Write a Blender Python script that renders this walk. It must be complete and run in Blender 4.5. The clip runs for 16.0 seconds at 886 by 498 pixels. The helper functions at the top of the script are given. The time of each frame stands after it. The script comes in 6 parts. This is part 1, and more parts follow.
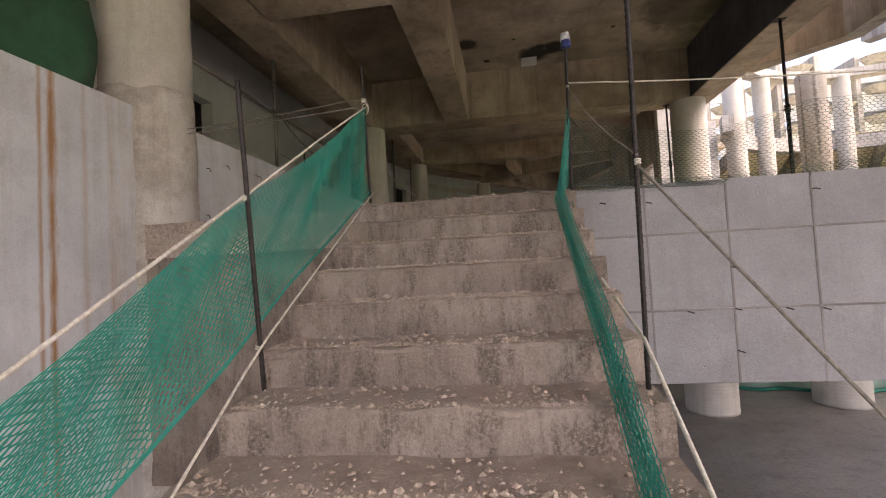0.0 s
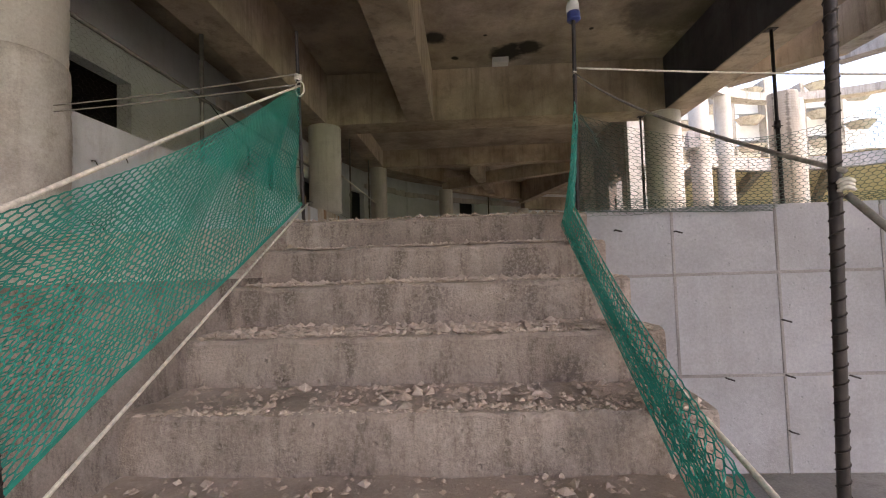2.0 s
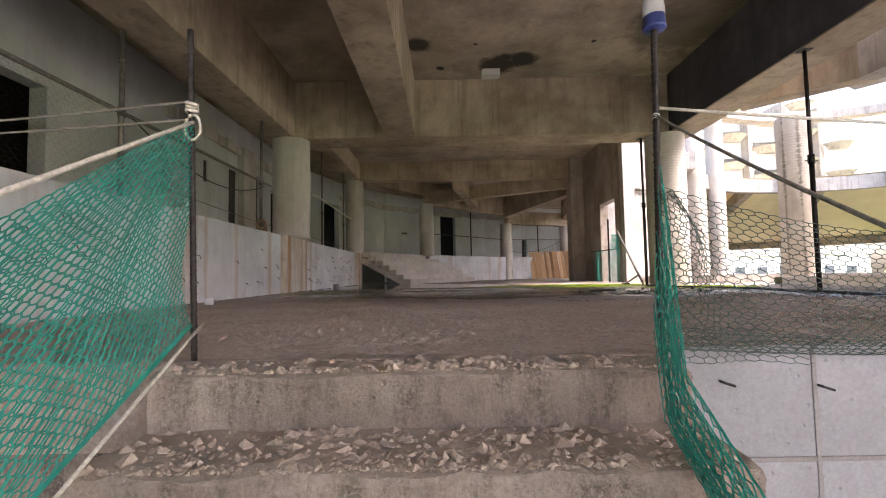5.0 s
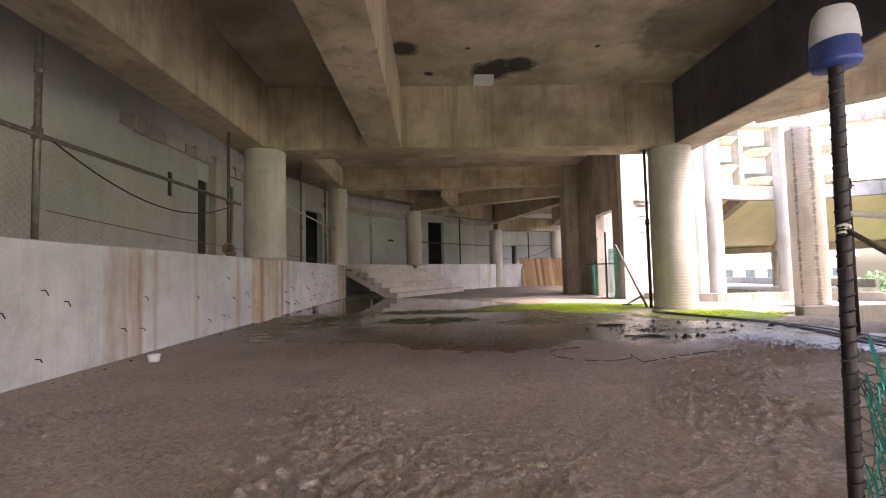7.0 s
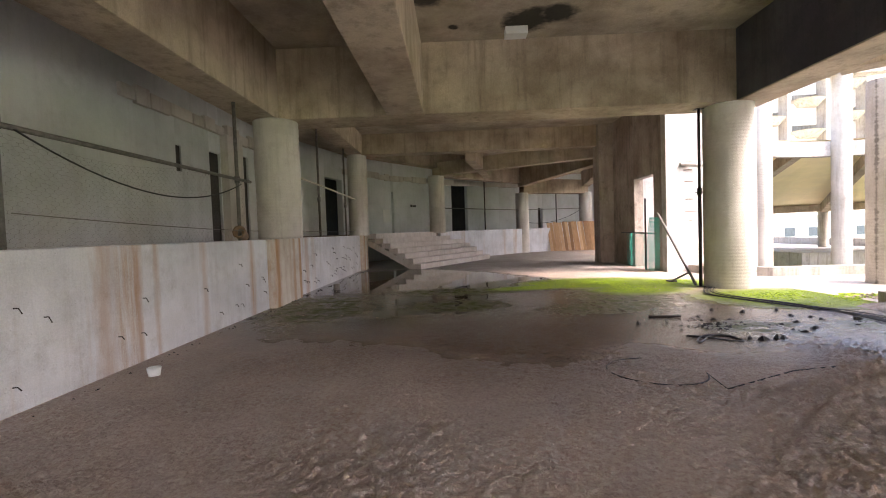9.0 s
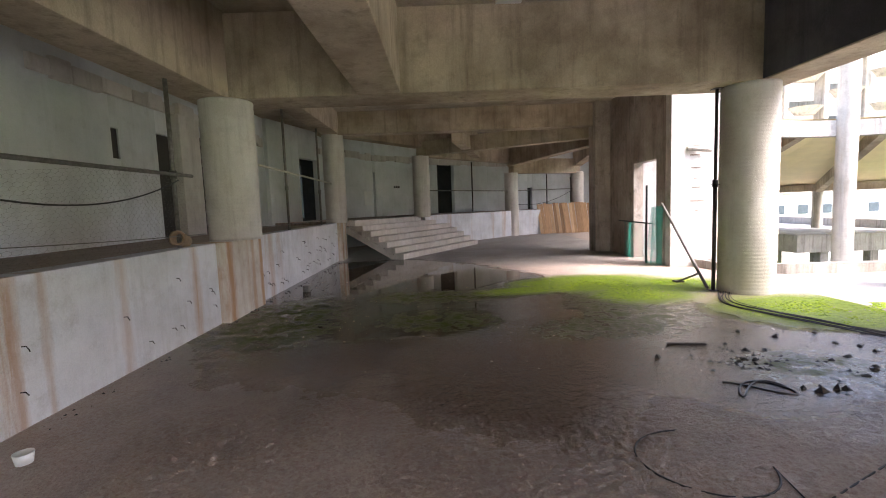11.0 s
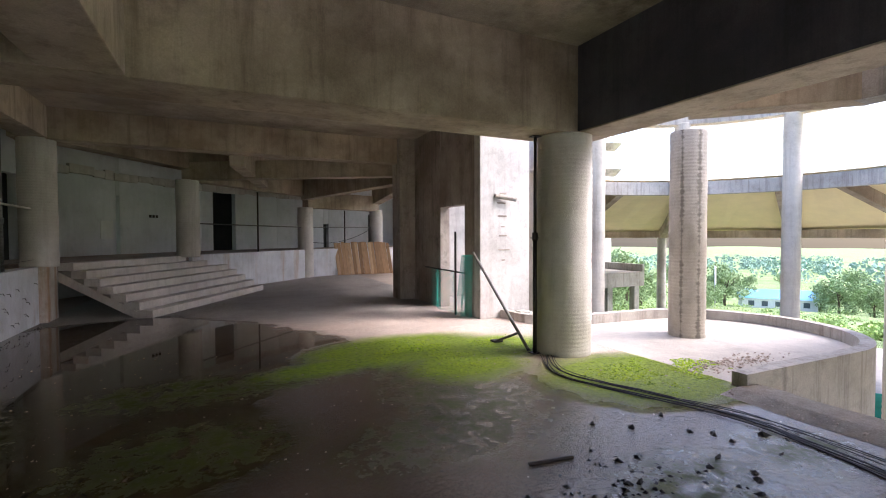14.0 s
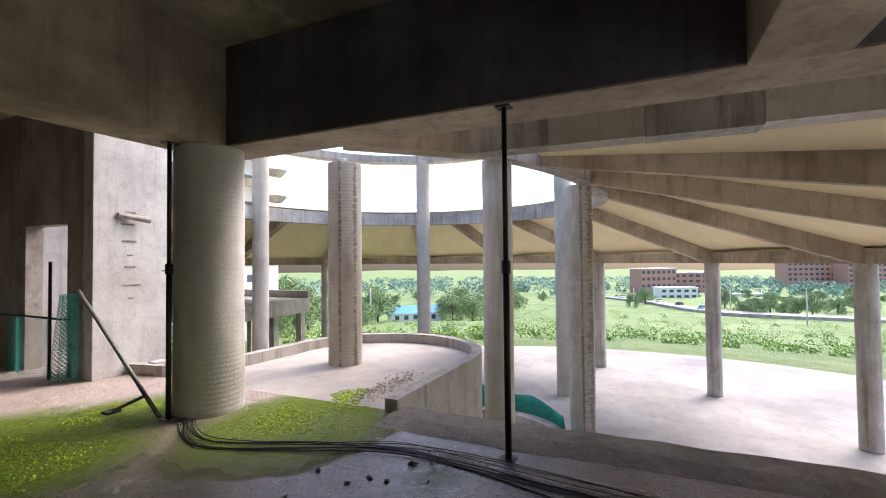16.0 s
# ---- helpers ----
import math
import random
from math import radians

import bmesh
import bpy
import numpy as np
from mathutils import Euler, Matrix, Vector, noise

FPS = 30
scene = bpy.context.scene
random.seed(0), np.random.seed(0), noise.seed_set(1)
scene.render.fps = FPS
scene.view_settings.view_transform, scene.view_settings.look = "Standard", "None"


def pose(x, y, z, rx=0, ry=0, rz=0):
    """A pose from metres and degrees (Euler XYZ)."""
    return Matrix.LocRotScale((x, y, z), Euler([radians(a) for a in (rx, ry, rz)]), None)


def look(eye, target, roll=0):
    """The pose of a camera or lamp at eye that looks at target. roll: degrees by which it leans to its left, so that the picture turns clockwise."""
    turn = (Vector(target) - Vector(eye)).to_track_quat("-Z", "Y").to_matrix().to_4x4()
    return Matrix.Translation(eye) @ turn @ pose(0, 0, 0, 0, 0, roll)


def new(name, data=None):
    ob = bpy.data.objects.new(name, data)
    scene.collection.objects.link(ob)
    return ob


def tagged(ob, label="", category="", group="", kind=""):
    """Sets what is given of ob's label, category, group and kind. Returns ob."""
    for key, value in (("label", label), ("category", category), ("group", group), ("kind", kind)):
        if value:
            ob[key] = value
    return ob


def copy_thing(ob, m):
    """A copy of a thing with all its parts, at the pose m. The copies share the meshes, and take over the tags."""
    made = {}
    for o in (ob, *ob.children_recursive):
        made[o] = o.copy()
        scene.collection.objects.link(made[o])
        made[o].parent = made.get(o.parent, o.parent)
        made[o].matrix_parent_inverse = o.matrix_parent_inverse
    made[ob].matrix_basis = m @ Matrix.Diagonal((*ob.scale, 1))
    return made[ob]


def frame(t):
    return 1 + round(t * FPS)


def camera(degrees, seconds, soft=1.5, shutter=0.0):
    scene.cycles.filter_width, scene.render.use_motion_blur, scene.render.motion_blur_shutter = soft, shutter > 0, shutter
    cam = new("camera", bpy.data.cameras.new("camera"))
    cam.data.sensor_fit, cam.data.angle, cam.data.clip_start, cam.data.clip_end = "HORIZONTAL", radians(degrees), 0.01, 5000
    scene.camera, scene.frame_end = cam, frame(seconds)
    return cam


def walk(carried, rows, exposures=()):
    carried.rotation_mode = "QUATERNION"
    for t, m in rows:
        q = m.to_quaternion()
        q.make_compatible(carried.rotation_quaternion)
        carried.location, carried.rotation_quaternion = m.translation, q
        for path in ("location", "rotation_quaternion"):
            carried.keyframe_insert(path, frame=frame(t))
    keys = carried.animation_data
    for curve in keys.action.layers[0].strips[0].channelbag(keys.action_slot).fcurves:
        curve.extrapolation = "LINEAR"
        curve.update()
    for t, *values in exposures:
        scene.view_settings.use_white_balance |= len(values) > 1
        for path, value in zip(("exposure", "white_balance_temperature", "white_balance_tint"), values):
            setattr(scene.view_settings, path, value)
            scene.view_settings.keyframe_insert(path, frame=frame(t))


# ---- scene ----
cam = camera(88.7, 16.0, soft=1.0)
PATH = [
    (0, (-0.009, 0.048, -0.547), (-0.291, 2.027, -0.465), -3.1),
    (0.5, (-0.044, 0.278, -0.547), (-0.306, 2.259, -0.453), -2.6),
    (1, (-0.147, 0.566, -0.555), (-0.334, 2.554, -0.433), -2.5),
    (1.5, (-0.195, 0.83, -0.427), (-0.305, 2.824, -0.315), -2.9),
    (2, (-0.151, 1.05, -0.307), (-0.25, 3.045, -0.214), -1.8),
    (2.5, (-0.154, 1.205, -0.225), (-0.252, 3.201, -0.139), -0.9),
    (3, (-0.206, 1.382, -0.104), (-0.264, 3.379, -0.024), -1.1),
    (3.5, (-0.182, 1.558, -0.019), (-0.222, 3.556, 0.078), -1.5),
    (4, (-0.161, 1.74, 0.124), (-0.228, 3.737, 0.222), -1.3),
    (4.2, (-0.177, 1.823, 0.137), (-0.229, 3.82, 0.237), -1.1),
    (6.3, (-0.298, 2.655, 0.659), (-0.238, 4.65, 0.789), -1.4),
    (6.5, (-0.307, 2.721, 0.683), (-0.232, 4.717, 0.801), -1.2),
    (7, (-0.265, 2.928, 0.799), (-0.213, 4.925, 0.905), -1.3),
    (7.5, (-0.324, 3.094, 0.855), (-0.312, 5.092, 0.949), -1.6),
    (8, (-0.39, 3.256, 0.991), (-0.36, 5.255, 1.031), -1.8),
    (8.5, (-0.346, 3.452, 1.054), (-0.345, 5.452, 1.044), -2.0),
    (9, (-0.346, 3.626, 1.155), (-0.396, 5.624, 1.082), -2.0),
    (9.2, (-0.34, 3.712, 1.185), (-0.408, 5.708, 1.079), -2.1),
    (11.3, (-0.217, 4.822, 1.636), (-0.175, 6.813, 1.446), -2.1),
    (11.5, (-0.155, 4.908, 1.685), (-0.048, 6.896, 1.494), -1.7),
    (12, (-0.091, 5.249, 1.686), (0.183, 7.224, 1.528), -0.3),
    (12.5, (-0.076, 5.594, 1.715), (0.276, 7.558, 1.584), 0.9),
    (13, (-0.144, 5.998, 1.741), (0.361, 7.93, 1.628), 0.1),
    (13.5, (-0.113, 6.267, 1.718), (0.521, 8.163, 1.64), -0.4),
    (14, (-0.014, 6.536, 1.753), (0.855, 8.336, 1.696), -0.2),
    (14.5, (0.141, 6.773, 1.777), (1.347, 8.368, 1.734), -0.5),
    (15, (0.297, 6.871, 1.816), (1.768, 8.226, 1.797), -1.0),
    (15.5, (0.508, 6.896, 1.823), (2.171, 8.008, 1.839), -0.8),
    (16, (0.612, 6.922, 1.81), (2.438, 7.737, 1.859), -0.6),
]
EXPOSURES = [(0.0, 1.95, 7000, 23), (3.5, 2.4, 6550, 20), (7.0, 2.95, 6550, 23), (9.0, 3.0, 6500, 20), (13.0, 2.62, 5900, 18), (14.5, 2.08, 6000, 18), (16.0, 1.65, 6100, 17)]
walk(cam, [(t, look(eye, target, roll)) for t, eye, target, roll in PATH], EXPOSURES)

# ---- light ----
world = bpy.data.worlds.new("sky")
scene.world = world
world.use_nodes = True
wn = world.node_tree
sky = wn.nodes.new("ShaderNodeTexSky")
sky.sky_type, sky.sun_disc = "NISHITA", False
sky.sun_elevation, sky.sun_rotation = radians(50), radians(120)
sky.dust_density, sky.air_density = 4.0, 1.0
wn.links.new(sky.outputs[0], wn.nodes["Background"].inputs[0])
wn.nodes["Background"].inputs[1].default_value = 0.15
sun = new("sun", bpy.data.lights.new("sun", "SUN"))
sun.data.energy, sun.data.angle, sun.data.color = 0.65, radians(24), (1.0, 0.96, 0.9)
sun.matrix_world = look((0, 0, 0), (-math.sin(radians(120)) * 0.64, -math.cos(radians(120)) * 0.64, -0.77))


# ---- materials ----
def mat_base(name):
    m = bpy.data.materials.new(name)
    m.use_nodes = True
    nt = m.node_tree
    return m, nt, nt.nodes["Principled BSDF"]


def nz(nt, vec, scale, detail=5.0, rough=0.6):
    n = nt.nodes.new("ShaderNodeTexNoise")
    n.inputs["Scale"].default_value, n.inputs["Detail"].default_value, n.inputs["Roughness"].default_value = scale, detail, rough
    nt.links.new(vec, n.inputs["Vector"])
    return n.outputs["Fac"]


def ramp(nt, fac, stops):
    r = nt.nodes.new("ShaderNodeValToRGB")
    e = r.color_ramp.elements
    while len(e) < len(stops):
        e.new(0.5)
    for el, (p, c) in zip(e, stops):
        el.position = p
        el.color = (*c, 1) if len(c) == 3 else c
    nt.links.new(fac, r.inputs[0])
    return r.outputs[0]


def mix(nt, fac, a, b, mode="MIX"):
    n = nt.nodes.new("ShaderNodeMix")
    n.data_type, n.blend_type = "RGBA", mode
    for sock, v in ((n.inputs[0], fac), (n.inputs[6], a), (n.inputs[7], b)):
        if isinstance(v, (int, float)):
            sock.default_value = v
        elif isinstance(v, tuple):
            sock.default_value = (*v, 1)
        else:
            nt.links.new(v, sock)
    return n.outputs[2]


def mth(nt, op, a, b=0.0, clamp=False):
    n = nt.nodes.new("ShaderNodeMath")
    n.operation, n.use_clamp = op, clamp
    for sock, v in zip(n.inputs, (a, b)):
        if isinstance(v, (int, float)):
            sock.default_value = v
        else:
            nt.links.new(v, sock)
    return n.outputs[0]


def coords(nt, scale=(1, 1, 1), shift=True):
    tc = nt.nodes.new("ShaderNodeTexCoord")
    mp = nt.nodes.new("ShaderNodeMapping")
    mp.inputs["Scale"].default_value = scale
    nt.links.new(tc.outputs["Object"], mp.inputs[0])
    if shift:
        oi = nt.nodes.new("ShaderNodeObjectInfo")
        k = mth(nt, "MULTIPLY", oi.outputs["Random"], 37.0)
        nt.links.new(k, mp.inputs["Location"])
    return mp.outputs[0]


def bump(nt, bsdf, h, strength, dist):
    b = nt.nodes.new("ShaderNodeBump")
    b.inputs["Strength"].default_value, b.inputs["Distance"].default_value = strength, dist
    nt.links.new(h, b.inputs["Height"])
    nt.links.new(b.outputs[0], bsdf.inputs["Normal"])


def concrete(name, light, dark, stain=(0.1, 0.08, 0.06), stain_amt=0.4, streak=0.3, rough=0.85, grain=60.0, bump_d=0.004, rust=0.0, shift=True, speck=0.2, blotch=0.9, rib=0.0):
    """Cast concrete: broad blotches, vertical run marks, fine grain and pores."""
    m, nt, b = mat_base(name)
    v = coords(nt, shift=shift)
    vs = coords(nt, (2.2, 2.2, 0.16), shift=shift)
    c = ramp(nt, nz(nt, v, blotch, 6, 0.62), [(0.36, dark), (0.62, light)])
    c = mix(nt, mth(nt, "MULTIPLY", ramp(nt, nz(nt, vs, 2.6, 6, 0.7), [(0.5, (0, 0, 0)), (0.75, (1, 1, 1))]), streak), c, stain)
    c = mix(nt, mth(nt, "MULTIPLY", ramp(nt, nz(nt, v, 3.1, 8, 0.75), [(0.52, (0, 0, 0)), (0.72, (1, 1, 1))]), stain_amt), c, stain)
    if rust:
        r = ramp(nt, nz(nt, coords(nt, (1.1, 1.1, 0.07), shift=shift), 1.5, 4, 0.6), [(0.55, (0, 0, 0)), (0.66, (1, 1, 1))])
        r = mth(nt, "MULTIPLY", r, ramp(nt, nz(nt, vs, 7.0, 6, 0.75), [(0.38, (0.1, 0.1, 0.1)), (0.6, (1, 1, 1))]))
        c = mix(nt, mth(nt, "MULTIPLY", r, rust), c, (0.42, 0.24, 0.1))
    g = nz(nt, v, grain, 4, 0.7)
    c = mix(nt, 0.2 + speck, c, ramp(nt, g, [(0.3, (0.3, 0.3, 0.3)), (0.7, (0.7, 0.7, 0.7))]), "OVERLAY")
    c = mix(nt, speck, c, ramp(nt, nz(nt, v, 9.0, 8, 0.8), [(0.35, (0.3, 0.3, 0.3)), (0.65, (0.68, 0.68, 0.68))]), "OVERLAY")
    nt.links.new(c, b.inputs["Base Color"])
    b.inputs["Roughness"].default_value = rough
    h = mth(nt, "ADD", mth(nt, "MULTIPLY", nz(nt, v, 7, 6, 0.65), 1.5), g)
    pores = nt.nodes.new("ShaderNodeTexVoronoi")
    pores.inputs["Scale"].default_value = 16.0
    nt.links.new(v, pores.inputs["Vector"])
    h = mth(nt, "SUBTRACT", h, ramp(nt, pores.outputs["Distance"], [(0.06, (1, 1, 1)), (0.13, (0, 0, 0))]))
    if rib:
        # shallow rings left by the spiral-wound column form
        wv = nt.nodes.new("ShaderNodeTexWave")
        wv.bands_direction = "Z"
        for key, val in (("Scale", 5.4), ("Distortion", 0.5), ("Detail", 2.0), ("Detail Scale", 0.6)):
            wv.inputs[key].default_value = val
        nt.links.new(v, wv.inputs["Vector"])
        patch = ramp(nt, nz(nt, v, 0.8, 3, 0.5), [(0.35, (0.15, 0.15, 0.15)), (0.6, (1, 1, 1))])
        h = mth(nt, "ADD", h, mth(nt, "MULTIPLY", mth(nt, "MULTIPLY", wv.outputs["Fac"], patch), rib))
    bump(nt, b, h, 0.75, bump_d)
    return m


def plain(name, col, rough=0.5, metal=0.0, var=0.25, scale=12.0, bump_d=0.001):
    m, nt, b = mat_base(name)
    v = coords(nt)
    f = nz(nt, v, scale, 6, 0.65)
    d = tuple(x * (1 - var) for x in col)
    l = tuple(min(1, x * (1 + var)) for x in col)
    nt.links.new(ramp(nt, f, [(0.3, d), (0.7, l)]), b.inputs["Base Color"])
    b.inputs["Roughness"].default_value, b.inputs["Metallic"].default_value = rough, metal
    bump(nt, b, nz(nt, v, scale * 5, 3, 0.6), 0.5, bump_d)
    return m


M_BEAM = concrete("beam_concrete", (0.56, 0.465, 0.35), (0.27, 0.21, 0.15), (0.11, 0.08, 0.055), 0.35, 0.6, speck=0.1, blotch=0.55)
# Dark blue-grey base: the backlit beam face's shade put into the colour.
M_EDGE = concrete("shaded_blue_concrete", (0.16, 0.155, 0.18), (0.07, 0.068, 0.085), (0.025, 0.025, 0.03), 0.5, 0.5, speck=0.12, blotch=0.5)
M_COL = concrete("column_concrete", (0.68, 0.64, 0.59), (0.54, 0.5, 0.455), (0.25, 0.21, 0.17), 0.25, 0.4, rib=0.6, speck=0.1)
M_RINGCOL = concrete("pale_column_concrete", (0.58, 0.53, 0.45), (0.44, 0.4, 0.33), (0.25, 0.2, 0.15), 0.3, 0.5, rib=0.6, speck=0.1)
M_OUT = concrete("weathered_concrete", (0.5, 0.465, 0.415), (0.35, 0.32, 0.28), (0.1, 0.08, 0.065), 0.45, 0.85)
M_WALL = concrete("wall_concrete", (0.74, 0.75, 0.78), (0.56, 0.57, 0.59), (0.3, 0.27, 0.24), 0.35, 0.3, rust=0.55, shift=False, speck=0.12)
def rust_runs(m, runs):
    """Rust streaks running down the face at the given places along it: (y, half width, top)."""
    nt = m.node_tree
    b = nt.nodes["Principled BSDF"]
    c = b.inputs["Base Color"].links[0].from_socket
    tc = nt.nodes.new("ShaderNodeTexCoord")
    sep = nt.nodes.new("ShaderNodeSeparateXYZ")
    nt.links.new(tc.outputs["Object"], sep.inputs[0])
    mp = nt.nodes.new("ShaderNodeMapping")
    mp.inputs["Scale"].default_value = (6.0, 6.0, 1.1)
    nt.links.new(tc.outputs["Object"], mp.inputs[0])
    rag = nz(nt, mp.outputs[0], 2.2, 6, 0.7)
    for y, w, top in runs:
        d = mth(nt, "ABSOLUTE", mth(nt, "SUBTRACT", sep.outputs[1], y))
        d = mth(nt, "ADD", d, mth(nt, "MULTIPLY", mth(nt, "SUBTRACT", rag, 0.5), w * 2.6))
        f = nt.nodes.new("ShaderNodeMapRange")
        f.inputs["From Min"].default_value, f.inputs["From Max"].default_value, f.inputs["To Max"].default_value = w * 1.25, w * 0.1, top
        nt.links.new(d, f.inputs["Value"])
        c = mix(nt, f.outputs[0], c, (0.4, 0.2, 0.075))
    nt.links.new(c, b.inputs["Base Color"])


rust_runs(M_WALL, [(3.03, 0.035, 0.95), (2.94, 0.02, 0.7), (3.3, 0.03, 0.3), (7.5, 0.12, 0.45), (7.93, 0.06, 0.6), (8.2, 0.05, 0.4), (9.1, 0.08, 0.35), (13.0, 0.16, 0.5), (10.4, 0.1, 0.3)])
M_PANEL = concrete("panel_concrete", (0.35, 0.345, 0.36), (0.27, 0.265, 0.275), (0.2, 0.18, 0.165), 0.3, 0.25, speck=0.08)
M_JOINT = concrete("joint_mortar", (0.3, 0.28, 0.27), (0.2, 0.185, 0.175), (0.12, 0.1, 0.09), 0.4, 0.0, grain=90)
M_PIL = concrete("rusted_concrete", (0.68, 0.64, 0.58), (0.52, 0.46, 0.38), (0.3, 0.19, 0.1), 0.4, 0.4, rust=0.5, shift=False)
rust_runs(M_PIL, [(11.12, 0.12, 0.85), (11.9, 0.08, 0.6), (12.22, 0.09, 0.8), (18.5, 0.1, 0.7), (18.95, 0.08, 0.6)])
M_STEP = concrete("step_concrete", (0.4, 0.33, 0.28), (0.27, 0.215, 0.178), (0.12, 0.09, 0.068), 0.4, 0.3, grain=90, bump_d=0.012, speck=0.28)


def weather_steps(m):
    nt = m.node_tree
    b = nt.nodes["Principled BSDF"]
    c = b.inputs["Base Color"].links[0].from_socket
    run = nz(nt, coords(nt, (6.0, 6.0, 1.6)), 1.5, 7, 0.72)
    pits = nz(nt, coords(nt), 75.0, 4, 0.75)
    f = mth(nt, "MULTIPLY", ramp(nt, run, [(0.46, (0, 0, 0)), (0.6, (1, 1, 1))]), ramp(nt, pits, [(0.4, (0.15, 0.15, 0.15)), (0.54, (1, 1, 1))]))
    c = mix(nt, mth(nt, "MULTIPLY", f, 0.7), c, (0.075, 0.055, 0.042))
    geo = nt.nodes.new("ShaderNodeNewGeometry")
    sep = nt.nodes.new("ShaderNodeSeparateXYZ")
    nt.links.new(geo.outputs["True Normal"], sep.inputs[0])
    dust = mth(nt, "MULTIPLY", ramp(nt, sep.outputs[2], [(0.5, (0, 0, 0)), (0.9, (1, 1, 1))]), ramp(nt, nz(nt, coords(nt), 5.0, 7, 0.7), [(0.3, (0.35, 0.35, 0.35)), (0.55, (1, 1, 1))]))
    c = mix(nt, mth(nt, "MULTIPLY", dust, 0.75), c, mix(nt, pits, (0.26, 0.21, 0.175), (0.62, 0.53, 0.455)))
    nt.links.new(c, b.inputs["Base Color"])
    return m


weather_steps(M_STEP)
M_RIM = concrete("gritty_rim", (0.46, 0.4, 0.335), (0.28, 0.24, 0.2), (0.07, 0.06, 0.05), 0.5, 0.0, grain=70, bump_d=0.03, speck=0.4)
M_RUBBLE = concrete("rubble", (0.56, 0.46, 0.38), (0.4, 0.325, 0.265), (0.2, 0.17, 0.14), 0.3, 0.0, grain=120)
M_GAL = concrete("gallery_plaster", (0.74, 0.75, 0.76), (0.56, 0.58, 0.57), (0.2, 0.2, 0.16), 0.2, 0.15, speck=0.05, blotch=0.45)
# Darker, browner mix than the core's end wall.
M_PIER = concrete("brown_pier_concrete", (0.46, 0.41, 0.36), (0.26, 0.215, 0.175), (0.06, 0.05, 0.04), 0.6, 0.6, blotch=0.6)
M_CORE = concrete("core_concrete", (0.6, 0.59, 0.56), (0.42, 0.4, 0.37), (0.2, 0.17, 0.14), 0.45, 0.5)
# Near-black base colour stands in for the shade inside the gallery rooms.
M_DARKWALL = concrete("room_shade_block", (0.07, 0.062, 0.055), (0.045, 0.04, 0.036), (0.03, 0.027, 0.024), 0.4, 0.3)
M_LOW = concrete("court_concrete", (0.4, 0.375, 0.35), (0.25, 0.232, 0.215), (0.12, 0.105, 0.095), 0.45, 0.0, grain=30, blotch=0.35)
M_PLASTER = plain("cream_soffit", (0.86, 0.73, 0.44), 0.8, 0, 0.06, 1.2)
def seam_material(name, seams):
    """Weathered column concrete with ragged dark peeled bands at the given bearings."""
    m = concrete(name, (0.56, 0.51, 0.43), (0.42, 0.375, 0.31), (0.18, 0.14, 0.1), 0.35, 0.4, shift=False, rib=1.0, speck=0.1)
    nt = m.node_tree
    b = nt.nodes["Principled BSDF"]
    c = b.inputs["Base Color"].links[0].from_socket
    tc = nt.nodes.new("ShaderNodeTexCoord")
    sep = nt.nodes.new("ShaderNodeSeparateXYZ")
    nt.links.new(tc.outputs["Object"], sep.inputs[0])
    ang = mth(nt, "ARCTAN2", sep.outputs[1], sep.outputs[0])
    mp = nt.nodes.new("ShaderNodeMapping")
    mp.inputs["Scale"].default_value = (3.0, 3.0, 9.0)
    nt.links.new(tc.outputs["Object"], mp.inputs[0])
    rag = nz(nt, mp.outputs[0], 2.0, 7, 0.7)
    slow = nz(nt, tc.outputs["Object"], 0.9, 3, 0.5)
    for a, w in seams:
        d = mth(nt, "ABSOLUTE", mth(nt, "SUBTRACT", ang, radians(a)))
        d = mth(nt, "ADD", d, mth(nt, "MULTIPLY", mth(nt, "SUBTRACT", rag, 0.5), w * 7.0))
        d = mth(nt, "SUBTRACT", d, mth(nt, "MULTIPLY", mth(nt, "SUBTRACT", slow, 0.5), w * 4.0))
        f = nt.nodes.new("ShaderNodeMapRange")
        f.inputs["From Min"].default_value, f.inputs["From Max"].default_value, f.inputs["To Max"].default_value = w * 1.5, w * 0.2, 0.62
        nt.links.new(d, f.inputs["Value"])
        c = mix(nt, f.outputs[0], c, (0.075, 0.06, 0.045))
    nt.links.new(c, b.inputs["Base Color"])
    return m


M_SEAM = seam_material("peeling_column", [(-162, 0.07), (-108, 0.1)])
M_SEAM2 = seam_material("peeling_column_wide", [(-120, 0.3), (-168, 0.07)])
M_STEEL = plain("dark_steel", (0.045, 0.038, 0.036), 0.55, 0.6, 0.4, 30)
M_GALV = plain("grey_pipe", (0.2, 0.19, 0.17), 0.5, 0.5, 0.4, 20)
M_ROPE = plain("white_rope", (0.62, 0.58, 0.5), 0.9, 0, 0.3, 60)
M_ROPE2 = plain("grey_rope", (0.22, 0.2, 0.17), 0.9, 0, 0.4, 60)
M_NET = plain("green_net", (0.015, 0.27, 0.21), 0.55, 0, 0.25, 8)
M_NET2 = plain("dark_net", (0.09, 0.13, 0.11), 0.6, 0, 0.25, 8)
M_TARP = plain("green_tarp", (0.03, 0.11, 0.06), 0.6, 0, 0.25, 4)
M_WOOD = plain("raw_board", (0.5, 0.3, 0.14), 0.7, 0, 0.3, 6)
M_CABLE = plain("black_cable", (0.02, 0.02, 0.022), 0.5, 0, 0.3, 20)
M_BLUE = plain("blue_sheet", (0.1, 0.35, 0.6), 0.5, 0, 0.1, 3)
M_WHITE = plain("white_render", (0.75, 0.75, 0.73), 0.7, 0, 0.08, 3)
M_BRICK = plain("red_facade", (0.45, 0.25, 0.2), 0.8, 0, 0.15, 3)
